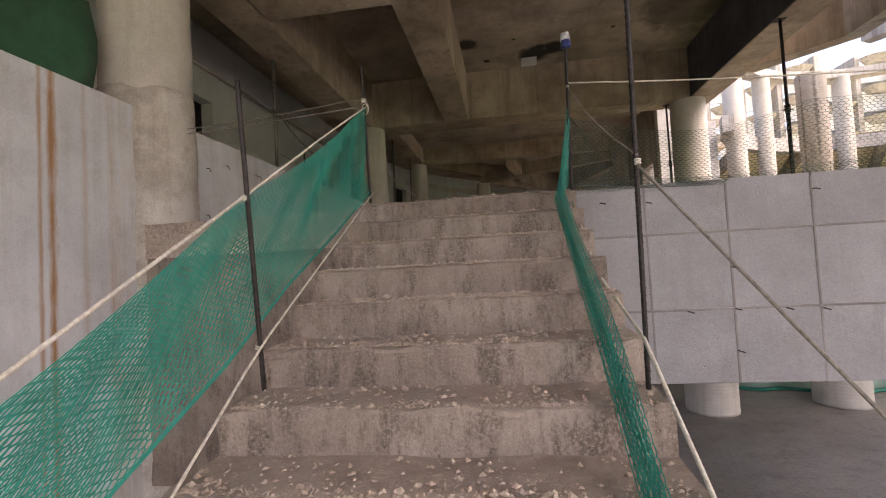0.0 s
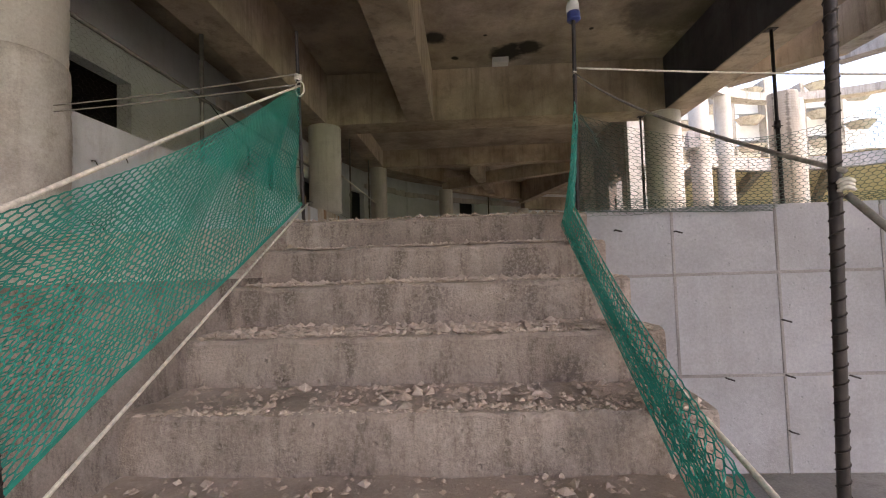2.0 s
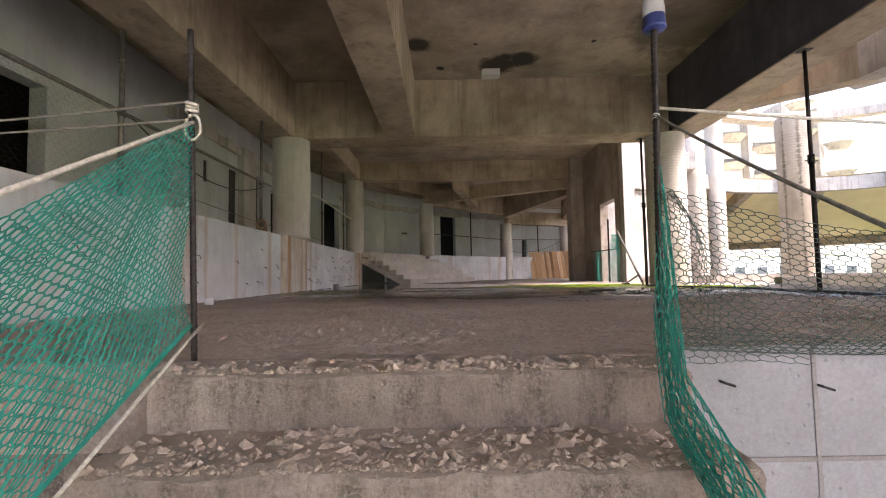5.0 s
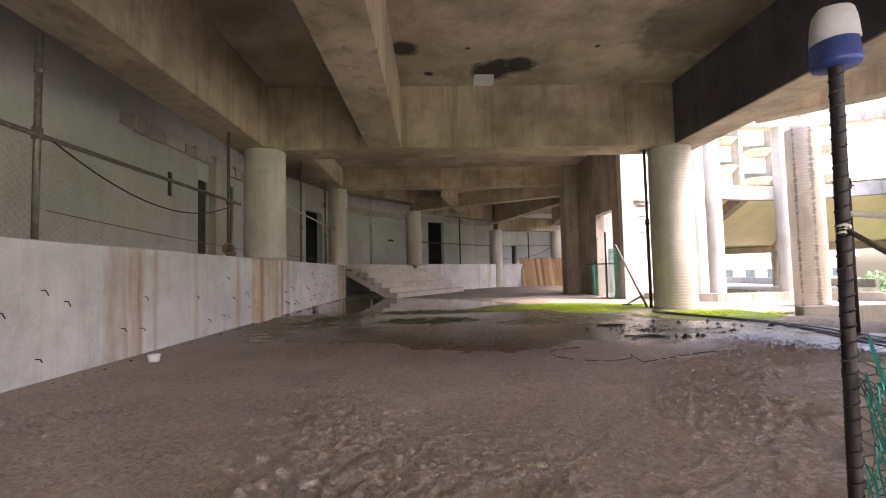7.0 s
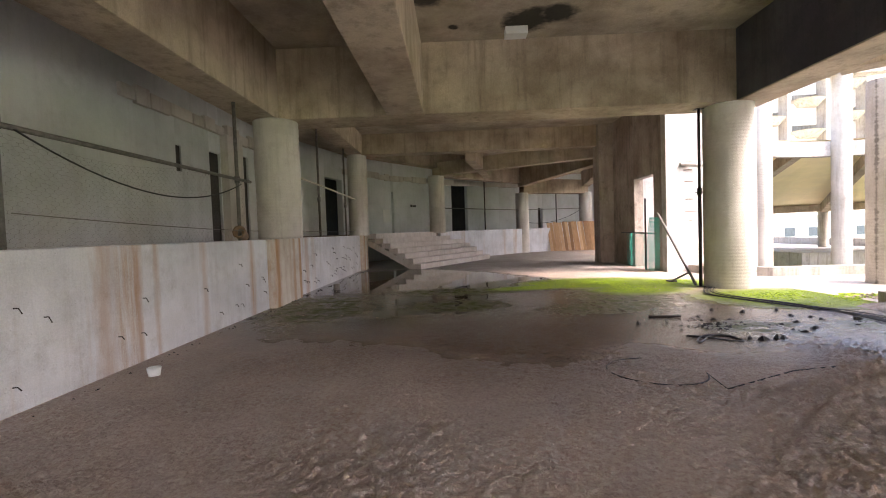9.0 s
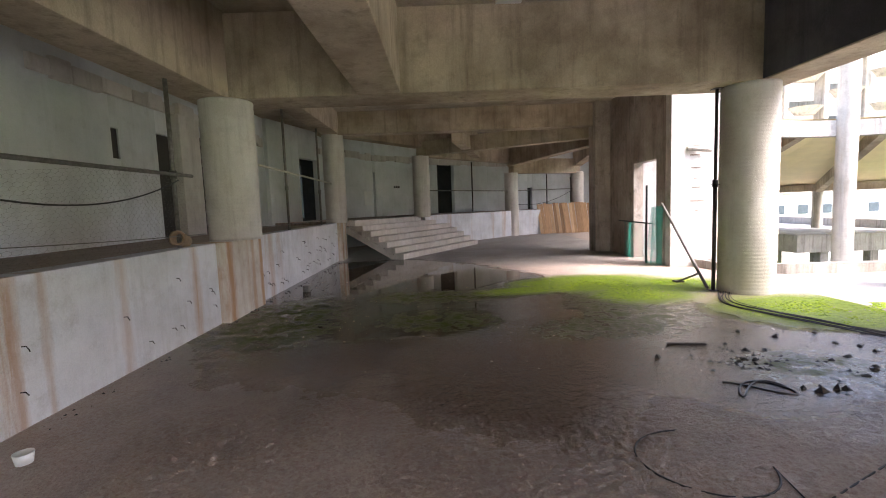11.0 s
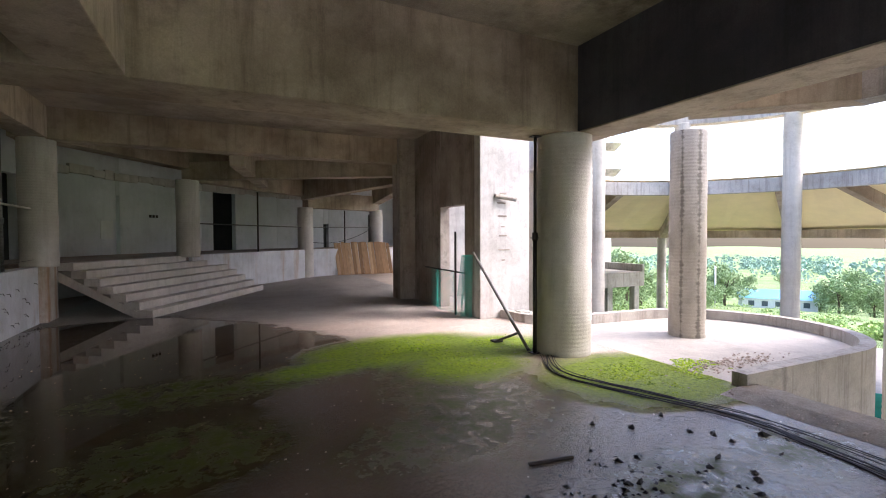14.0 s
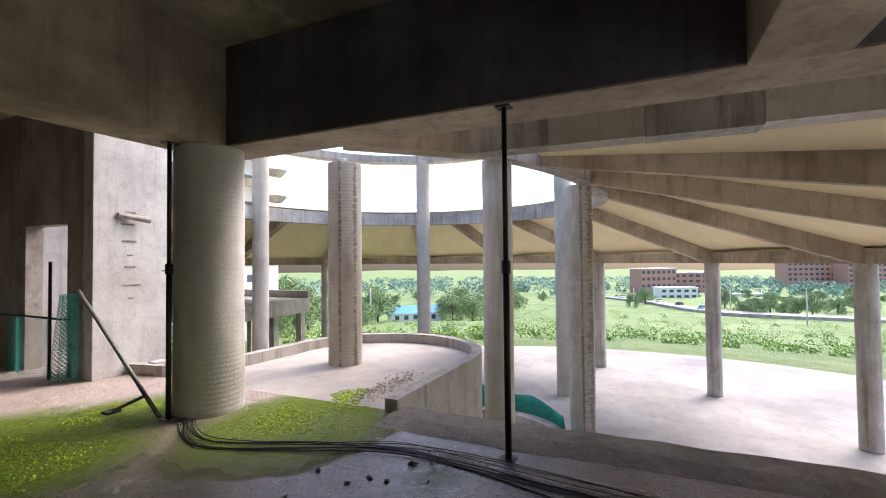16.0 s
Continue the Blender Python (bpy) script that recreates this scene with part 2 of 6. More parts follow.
M_GLASS = plain("far_window", (0.08, 0.1, 0.12), 0.2, 0, 0.2, 3)
M_LEAF = plain("foliage", (0.25, 0.34, 0.15), 0.7, 0, 0.4, 1.5)
M_TRUNK = plain("bark", (0.12, 0.09, 0.06), 0.9, 0, 0.3, 10)


# ---- building helpers ----
def part(name, bm, material, parent=None, label=""):
    me = bpy.data.meshes.new(name)
    bm.to_mesh(me)
    bm.free()
    me.materials.append(material)
    ob = new(name, me)
    if parent is not None:
        ob.parent = parent
    if label:
        tagged(ob, label)
    return ob


def thing(name, label, category, group="", kind="", at=(0, 0, 0)):
    ob = new(name)
    ob.location = at
    return tagged(ob, label, category, group, kind)


def smooth(ob):
    for p in ob.data.polygons:
        p.use_smooth = True
    return ob


def add_box(bm, x0, x1, y0, y1, z0, z1, bev=0.0):
    vs = [bm.verts.new(p) for p in ((x0, y0, z0), (x1, y0, z0), (x1, y1, z0), (x0, y1, z0), (x0, y0, z1), (x1, y0, z1), (x1, y1, z1), (x0, y1, z1))]
    fs = [bm.faces.new([vs[i] for i in f]) for f in ((3, 2, 1, 0), (4, 5, 6, 7), (0, 1, 5, 4), (1, 2, 6, 5), (2, 3, 7, 6), (3, 0, 4, 7))]
    if bev:
        es = list({e for f in fs for e in f.edges})
        bmesh.ops.bevel(bm, geom=es, offset=bev, segments=2, affect="EDGES", profile=0.6)
    return vs


def box(x0, x1, y0, y1, z0, z1, bev=0.0):
    bm = bmesh.new()
    add_box(bm, x0, x1, y0, y1, z0, z1, bev)
    return bm


def beam_bm(p, q, w, z0, z1, bev=0.015):
    """A straight beam in plan from p to q, w wide."""
    p, q = Vector((*p, 0)), Vector((*q, 0))
    d = q - p
    bm = box(0, d.length, -w / 2, w / 2, z0, z1, bev)
    bm.transform(Matrix.Translation(p) @ Matrix.Rotation(math.atan2(d.y, d.x), 4, "Z"))
    return bm


def sloped_bm(p, q, w, h, bev=0.01):
    """A beam from p to q (3D, along its top edge), w wide and h deep."""
    p, q = Vector(p), Vector(q)
    d = q - p
    bm = box(0, 1, -w / 2, w / 2, -h, 0)
    for v in bm.verts:
        side = v.co.y
        t = v.co.x
        drop = v.co.z
        n = Vector((-d.y, d.x, 0)).normalized()
        v.co = p + d * t + n * side + Vector((0, 0, drop))
    return bm


def tube_bm(pts, r, n=8, bm=None, r1=None):
    bm = bm or bmesh.new()
    pts = [Vector(p) for p in pts]
    rings = []
    for i, p in enumerate(pts):
        d = (pts[min(i + 1, len(pts) - 1)] - pts[max(i - 1, 0)]).normalized()
        a = d.orthogonal() if abs(d.z) > 0.9 else d.cross(Vector((0, 0, 1)))
        a.normalize()
        b = d.cross(a)
        rr = r if r1 is None else r + (r1 - r) * i / (len(pts) - 1)
        rings.append([bm.verts.new(p + (a * math.cos(2 * math.pi * k / n) + b * math.sin(2 * math.pi * k / n)) * rr) for k in range(n)])
    for u, v in zip(rings, rings[1:]):
        for k in range(n):
            bm.faces.new((u[k], u[(k + 1) % n], v[(k + 1) % n], v[k]))
    bm.faces.new(rings[0][::-1]), bm.faces.new(rings[-1])
    bmesh.ops.recalc_face_normals(bm, faces=bm.faces)
    return bm


def sag(p, q, drop, n=12):
    p, q = Vector(p), Vector(q)
    return [p.lerp(q, i / n) - Vector((0, 0, drop * 4 * (i / n) * (1 - i / n))) for i in range(n + 1)]


def lathe_bm(prof, n=40, wob=0.0, seed=0):
    """A turned shape from (radius, height) pairs, with a slight unevenness."""
    bm = bmesh.new()
    rings = []
    for r, z in prof:
        ring = []
        for k in range(n):
            a = 2 * math.pi * k / n
            e = wob * noise.noise(Vector((math.cos(a) * 1.5 + seed, math.sin(a) * 1.5, z * 2.5)))
            ring.append(bm.verts.new(((r + e) * math.cos(a), (r + e) * math.sin(a), z)))
        rings.append(ring)
    for u, v in zip(rings, rings[1:]):
        for k in range(n):
            bm.faces.new((u[k], u[(k + 1) % n], v[(k + 1) % n], v[k]))
    bm.faces.new(rings[0][::-1]), bm.faces.new(rings[-1])
    return bm


def column(x, y, z0, z1, r, material, label, group="round columns", ridge=True, seed=0):
    """Round column cast in a spirally ridged form."""
    prof, z, k = [], z0, 0
    step = 0.05 if ridge else 0.4
    while z < z1 - 0.01:
        prof.append((r + (0.006 if k % 2 else 0.0), z))
        z, k = z + step, k + 1
    prof.append((r, z1))
    ob = part("concrete_column", lathe_bm(prof, 40, 0.008, seed), material)
    smooth(ob)
    ob.location = (x, y, 0)
    return tagged(ob, label, "column", group)


ZL = -3.2      # lower court
ZB = 3.22      # underside of beams
ZC = 4.44     # underside of slab

# ---- floor, walls, slab ----
def floor_material():
    """Rough screed with a standing puddle, wet patches and moss."""
    m, nt, b = mat_base("hall_floor")
    v = coords(nt, shift=False)
    sep = nt.nodes.new("ShaderNodeSeparateXYZ")
    nt.links.new(v, sep.inputs[0])
    X, Y = sep.outputs[0], sep.outputs[1]
    wob = mth(nt, "MULTIPLY", mth(nt, "SUBTRACT", nz(nt, v, 0.7, 6, 0.6), 0.5), 2.6)
    wob2 = mth(nt, "MULTIPLY", mth(nt, "SUBTRACT", nz(nt, v, 2.7, 7, 0.65), 0.5), 1.3)

    def blob(cx, cy, rx, ry, edge=0.3, turn=0.0):
        ct, st = math.cos(radians(turn)), math.sin(radians(turn))
        dx, dy = mth(nt, "SUBTRACT", X, cx), mth(nt, "SUBTRACT", Y, cy)
        u = mth(nt, "ADD", mth(nt, "MULTIPLY", dx, ct), mth(nt, "MULTIPLY", dy, st))
        w = mth(nt, "SUBTRACT", mth(nt, "MULTIPLY", dy, ct), mth(nt, "MULTIPLY", dx, st))
        d = mth(nt, "SQRT", mth(nt, "ADD", mth(nt, "POWER", mth(nt, "ABSOLUTE", mth(nt, "DIVIDE", u, rx)), 2.0), mth(nt, "POWER", mth(nt, "ABSOLUTE", mth(nt, "DIVIDE", w, ry)), 2.0)))
        d = mth(nt, "ADD", d, mth(nt, "ADD", mth(nt, "MULTIPLY", wob, 0.28), mth(nt, "MULTIPLY", wob2, 0.2)))
        r = nt.nodes.new("ShaderNodeMapRange")
        r.inputs["From Min"].default_value, r.inputs["From Max"].default_value = 1 + edge / 2, 1 - edge / 2
        nt.links.new(d, r.inputs["Value"])
        return r.outputs[0]

    def maxi(*a):
        o = a[0]
        for k in a[1:]:
            o = mth(nt, "MAXIMUM", o, k)
        return o

    puddle = maxi(blob(-1.3, 14.0, 2.6, 3.3, 0.12), blob(0.6, 13.9, 1.3, 1.5, 0.2), blob(-1.9, 16.4, 2.0, 1.7, 0.12), blob(-0.9, 11.0, 2.0, 1.6, 0.6))
    wet = maxi(blob(-1.0, 11.2, 3.3, 3.6, 0.7), blob(0.5, 8.9, 1.7, 1.9, 0.9), blob(3.6, 9.3, 1.7, 2.0, 0.35), blob(2.3, 8.9, 1.7, 1.5, 0.5), blob(1.9, 11.2, 1.9, 1.8, 0.6), blob(4.0, 7.7, 1.1, 1.2, 0.4))
    moss = maxi(blob(2.6, 13.1, 1.5, 0.9, 0.5), blob(4.7, 10.55, 1.3, 1.0, 0.4), blob(3.8, 12.7, 1.0, 0.75, 0.5), blob(3.0, 12.1, 0.8, 0.8, 0.6), blob(1.5, 12.7, 1.0, 0.35, 0.8, 12))
    thin = maxi(blob(2.4, 11.4, 0.8, 1.6, 0.9), blob(1.0, 12.5, 1.9, 0.5, 0.9, 12), blob(-0.6, 12.4, 0.9, 0.5, 0.9), blob(-0.3, 10.7, 0.8, 0.6, 0.9), blob(1.9, 10.2, 1.1, 0.5, 0.9, 15), blob(3.0, 8.6, 0.6, 0.4, 0.9), blob(4.2, 8.6, 0.5, 0.4, 0.9), blob(-2.6, 11.0, 0.9, 1.6, 0.9))
    thin = mth(nt, "MULTIPLY", thin, ramp(nt, nz(nt, v, 5.0, 8, 0.75), [(0.38, (0, 0, 0)), (0.58, (1, 1, 1))]))
    c = ramp(nt, nz(nt, v, 0.8, 7, 0.65), [(0.3, (0.54, 0.43, 0.365)), (0.7, (0.74, 0.61, 0.52))])
    # greyer, darker floor colour towards the far gallery
    far = nt.nodes.new("ShaderNodeMapRange")
    far.inputs["From Min"].default_value, far.inputs["From Max"].default_value = 15.2, 17.2
    nt.links.new(mth(nt, "ADD", Y, wob), far.inputs["Value"])
    c = mix(nt, far.outputs[0], c, ramp(nt, nz(nt, v, 0.6, 7, 0.65), [(0.3, (0.3, 0.275, 0.25)), (0.7, (0.44, 0.41, 0.375))]))
    c = mix(nt, mth(nt, "MULTIPLY", ramp(nt, nz(nt, v, 3.0, 8, 0.7), [(0.5, (0, 0, 0)), (0.75, (1, 1, 1))]), 0.18), c, (0.2, 0.165, 0.13))
    grain = nz(nt, v, 45, 5, 0.75)
    c = mix(nt, 0.5, c, ramp(nt, grain, [(0.3, (0.22, 0.22, 0.22)), (0.7, (0.8, 0.8, 0.8))]), "OVERLAY")
    gr = nt.nodes.new("ShaderNodeTexVoronoi")
    gr.inputs["Scale"].default_value = 42.0
    nt.links.new(v, gr.inputs["Vector"])
    gs = nt.nodes.new("ShaderNodeSeparateColor")
    nt.links.new(gr.outputs["Color"], gs.inputs[0])
    c = mix(nt, mth(nt, "MULTIPLY", ramp(nt, nz(nt, v, 1.3, 5, 0.6), [(0.35, (0.2, 0.2, 0.2)), (0.65, (1, 1, 1))]), 0.6), c, ramp(nt, gs.outputs[0], [(0.0, (0.3, 0.3, 0.3)), (1.0, (0.7, 0.7, 0.7))]), "OVERLAY")
    c = mix(nt, mth(nt, "MULTIPLY", wet, 0.88), c, mix(nt, 1.0, c, (0.13, 0.1, 0.075), "MULTIPLY"))
    c = mix(nt, mth(nt, "MULTIPLY", puddle, 0.85), c, (0.05, 0.03, 0.013))
    mc = ramp(nt, nz(nt, v, 14, 8, 0.75), [(0.3, (0.1, 0.2, 0.006)), (0.48, (0.32, 0.47, 0.012)), (0.7, (0.52, 0.66, 0.03))])
    c = mix(nt, mth(nt, "MULTIPLY", thin, 0.7), c, mix(nt, 0.82, mc, (0.022, 0.045, 0.008)))
    c = mix(nt, mth(nt, "MULTIPLY", moss, 0.95), c, mc)
    nt.links.new(c, b.inputs["Base Color"])
    dry = mth(nt, "SUBTRACT", 1.0, maxi(puddle, mth(nt, "MULTIPLY", wet, 0.9)), True)
    veg = maxi(moss, thin)
    damp = mth(nt, "SUBTRACT", 1.0, puddle, True)
    rough = mth(nt, "ADD", mth(nt, "ADD", mth(nt, "MULTIPLY", dry, 0.58), mth(nt, "MULTIPLY", damp, mth(nt, "MULTIPLY", nz(nt, v, 2.2, 6, 0.7), 0.16))), 0.03)
    rough = mth(nt, "MAXIMUM", rough, mth(nt, "MULTIPLY", veg, 0.75))
    nt.links.new(rough, b.inputs["Roughness"])
    film = maxi(blob(3.6, 9.3, 1.7, 2.0, 0.4), blob(4.0, 7.7, 1.1, 1.2, 0.4), blob(2.5, 8.9, 1.5, 1.4, 0.5))
    nt.links.new(mth(nt, "ADD", mth(nt, "MULTIPLY", film, 0.6), 0.4), b.inputs["Specular IOR Level"])
    h = mth(nt, "ADD", mth(nt, "MULTIPLY", nz(nt, v, 22, 5, 0.7), mth(nt, "MULTIPLY", nz(nt, v, 1.6, 4, 0.6), 2.4)), mth(nt, "MULTIPLY", grain, 0.5))
    h = mth(nt, "MULTIPLY", h, mth(nt, "SUBTRACT", 1.0, maxi(puddle, mth(nt, "MULTIPLY", wet, 0.86)), True))
    h = mth(nt, "ADD", h, mth(nt, "MULTIPLY", moss, mth(nt, "MULTIPLY", nz(nt, v, 26, 6, 0.8), 4.0)))
    bump(nt, b, h, 1.0, 0.05)
    return m


M_FLOOR = floor_material()


def make_floor():
    bm = box(-3.42, 5.4, 3.835, 48.0, -0.32, 0.0)
    fl = tagged(part("floor", bm, M_FLOOR), "rough grey-brown concrete slab with puddles and bright moss", "floor", kind="structure")
    part("floor_bay", box(5.405, 8.5, 18.95, 42.0, -0.32, -0.004), M_STEP, fl)
    part("floor_bay", box(-6.4, -3.43, 19.2, 42.0, -0.32, -0.004), M_STEP, fl)
    # trowelled screed, lumpy and gritty, near the stair head
    nx, ny, x0, x1, y0, y1 = 520, 400, -3.36, 4.8, 3.88, 9.7
    verts, faces = [], []
    for j in range(ny + 1):
        y = y0 + (y1 - y0) * j / ny
        for i in range(nx + 1):
            x = x0 + (x1 - x0) * i / nx
            edge = min(1, 8 * min(i / nx, 1 - i / nx, j / ny * 2, 1 - j / ny))
            patch = 0.35 + max(0.0, noise.noise(Vector((x * 0.8, y * 0.8, 2.0)))) * 1.6
            lump = noise.noise(Vector((x * 14, y * 14, 0))) * 0.6 + abs(noise.noise(Vector((x * 23, y * 23, 5)))) * 1.5
            dry = 1.0 if y < 7.0 else max(0.2, 1 - (y - 7.0) / 1.6)
            verts.append((x, y, 0.0035 + edge * (0.002 + 0.034 * patch * dry * max(-0.3, lump))))
    for j in range(ny):
        for i in range(nx):
            k = j * (nx + 1) + i
            faces.append((k, k + 1, k + nx + 2, k + nx + 1))
    me = bpy.data.meshes.new("screed")
    me.from_pydata(verts, [], faces)
    me.materials.append(M_FLOOR)
    sc = new("screed", me)
    sc.parent = fl
    smooth(sc)
    # rough upturned rim of the slab along the court
    bm = bmesh.new()
    prev = None
    n = 60
    for i in range(n + 1):
        y = 3.84 + (9.66 - 3.84) * i / n
        e = noise.noise(Vector((y * 1.3, 3, 0))) * 0.06
        h = 0.05 + noise.noise(Vector((y * 2.1, 8, 0))) * 0.02
        ring = [bm.verts.new(p) for p in ((4.85 + e, y, 0.002), (5.1 + e * 0.5, y, h), (5.45 + e, y, h * 0.9), (5.5 + e, y, -0.1), (5.45, y, -0.5), (5.2, y, -0.5))]
        if prev:
            for k in range(5):
                bm.faces.new((prev[k], prev[k + 1], ring[k + 1], ring[k]))
        prev = ring
    bmesh.ops.recalc_face_normals(bm, faces=bm.faces)
    tagged(part("slab_edge", bm, M_RIM), "crumbling dusty concrete slab edge above the court", "slab edge", kind="structure")


make_floor()

def ceiling_material():
    """Bare soffit with black stains; spots paint in the dark of uncut service holes."""
    m = concrete("ceiling_soffit", (0.5, 0.43, 0.34), (0.28, 0.235, 0.18), (0.12, 0.09, 0.06), 0.45, 0.0, shift=False)
    nt = m.node_tree
    b = nt.nodes["Principled BSDF"]
    old = b.inputs["Base Color"].links[0].from_socket
    tc = nt.nodes.new("ShaderNodeTexCoord")
    base = tc.outputs["Object"]
    wob = nz(nt, base, 3.0, 6, 0.7)
    c = old
    # The last entry is a broad, fainter darkening beside the edge beam.
    for cx, cy, r, amt in ((-0.64, 10.08, 0.24, 0.9), (0.93, 10.9, 0.42, 0.95), (1.35, 10.72, 0.3, 0.95), (-0.25, 11.04, 0.09, 0.95), (0.4, 10.11, 0.05, 0.9), (2.52, 10.07, 0.05, 0.9), (4.0, 9.5, 1.1, 0.55)):
        vm = nt.nodes.new("ShaderNodeVectorMath")
        vm.operation = "DISTANCE"
        nt.links.new(base, vm.inputs[0])
        vm.inputs[1].default_value = (cx, cy, ZC)
        d = mth(nt, "ADD", vm.outputs["Value"], mth(nt, "MULTIPLY", mth(nt, "SUBTRACT", wob, 0.5), r * 1.5))
        f = nt.nodes.new("ShaderNodeMapRange")
        f.inputs["From Min"].default_value, f.inputs["From Max"].default_value, f.inputs["To Max"].default_value = r * 1.15, r * 0.7, amt
        nt.links.new(d, f.inputs["Value"])
        c = mix(nt, f.outputs[0], c, (0.015, 0.012, 0.01))
    nt.links.new(c, b.inputs["Base Color"])
    return m


# the ceiling slab; its unseen rear is added to hold back sky light
ceil = bmesh.new()
add_box(ceil, -8.4, -3.4, -9.3, -6.6, ZC, ZC + 0.25)
add_box(ceil, -8.4, 5.3, -6.6, 48.0, ZC, ZC + 0.25)
add_box(ceil, 5.3, 6.1, 14.7, 19.0, ZC, ZC + 0.25)
add_box(ceil, 5.3, 8.5, 19.0, 23.0, ZC, ZC + 0.25)
add_box(ceil, 5.3, 10.6, 23.0, 48.0, ZC, ZC + 0.25)
tagged(part("ceiling", ceil, ceiling_material()), "stained brown bare concrete slab soffit", "ceiling", kind="structure")


def beam(p, q, w, z0=ZB, z1=ZC + 0.02, mat=None, name="beam"):
    return tagged(part(name, beam_bm(p, q, w, z0, z1), mat or M_BEAM), "bare cast concrete ceiling beam with form marks", "beam", kind="structure")


beam((-3.96, 11.95), (5.2, 11.95), 0.76)                     # across, over the two big columns
beam((-1.12, -6.6), (-1.12, 11.56), 0.64, ZB + 0.003)
beam((-3.65, -9.0), (-3.65, 11.56), 0.64, ZB + 0.002)
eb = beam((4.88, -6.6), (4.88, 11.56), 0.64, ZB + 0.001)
# Thin skin that paints the shade on the beam's hall side.
part("coating", box(4.548, 4.556, -6.6, 11.555, ZB + 0.02, ZC - 0.002), M_EDGE, eb, "dark blue-grey skin painting in the inner face's shade")
beam((-3.3, 5.9), (4.6, 5.9), 0.62, ZB + 0.004)
# beyond the cross beam
COLS = [(-3.5, 18.75), (-1.0, 22.4), (3.15, 26.7), (6.8, 28.3)]
FAR = (3.8, 3.48, 3.0, 3.05)   # column heads beyond the cross beam
beam((-3.5, 12.34), (-3.5, 18.5), 0.5, 3.8)
beam((-3.9, 18.75), (4.7, 18.75), 0.5, 3.78)
beam(COLS[0], COLS[1], 0.45, 3.79)
beam(COLS[1], COLS[2], 0.45, 3.46)
beam(COLS[2], COLS[3], 0.45, 2.98, 3.7)
beam((5.2, 19.2), COLS[3], 0.4, ZB + 0.11)
beam(COLS[1], (4.7, 18.9), 0.4, 3.47, 4.0)
beam(COLS[2], (4.9, 19.0), 0.4, ZB + 0.1)
beam((0.3, 19.05), (1.3, 24.3), 0.35, ZB + 0.3)


def make_wall_left():
    w = thing("wall_left", "pale grey concrete retaining wall streaked with rust", "wall", kind="structure")
    # The stretch behind the start is unseen, added to block light from the left.
    part("wall_face", box(-3.72, -3.42, -9.0, 10.99, ZL, 1.14, 0.012), M_WALL, w)
    part("wall_face", box(-3.72, -3.43, 12.31, 18.4, -0.3, 1.15, 0.012), M_WALL, w)
    part("pilaster", box(-3.75, -3.3, 11.0, 12.3, -0.02, 1.142, 0.02), M_WALL, w, "rust-stained concrete pilaster under the column").data.materials[0] = M_PIL
    part("pilaster", box(-3.75, -3.3, 18.404, 19.1, -0.02, 1.15, 0.02), M_PIL, w)
    part("gallery_floor", box(-6.4, -3.73, -9.0, 24.0, 0.9, 1.1), M_STEP, w)


make_wall_left()


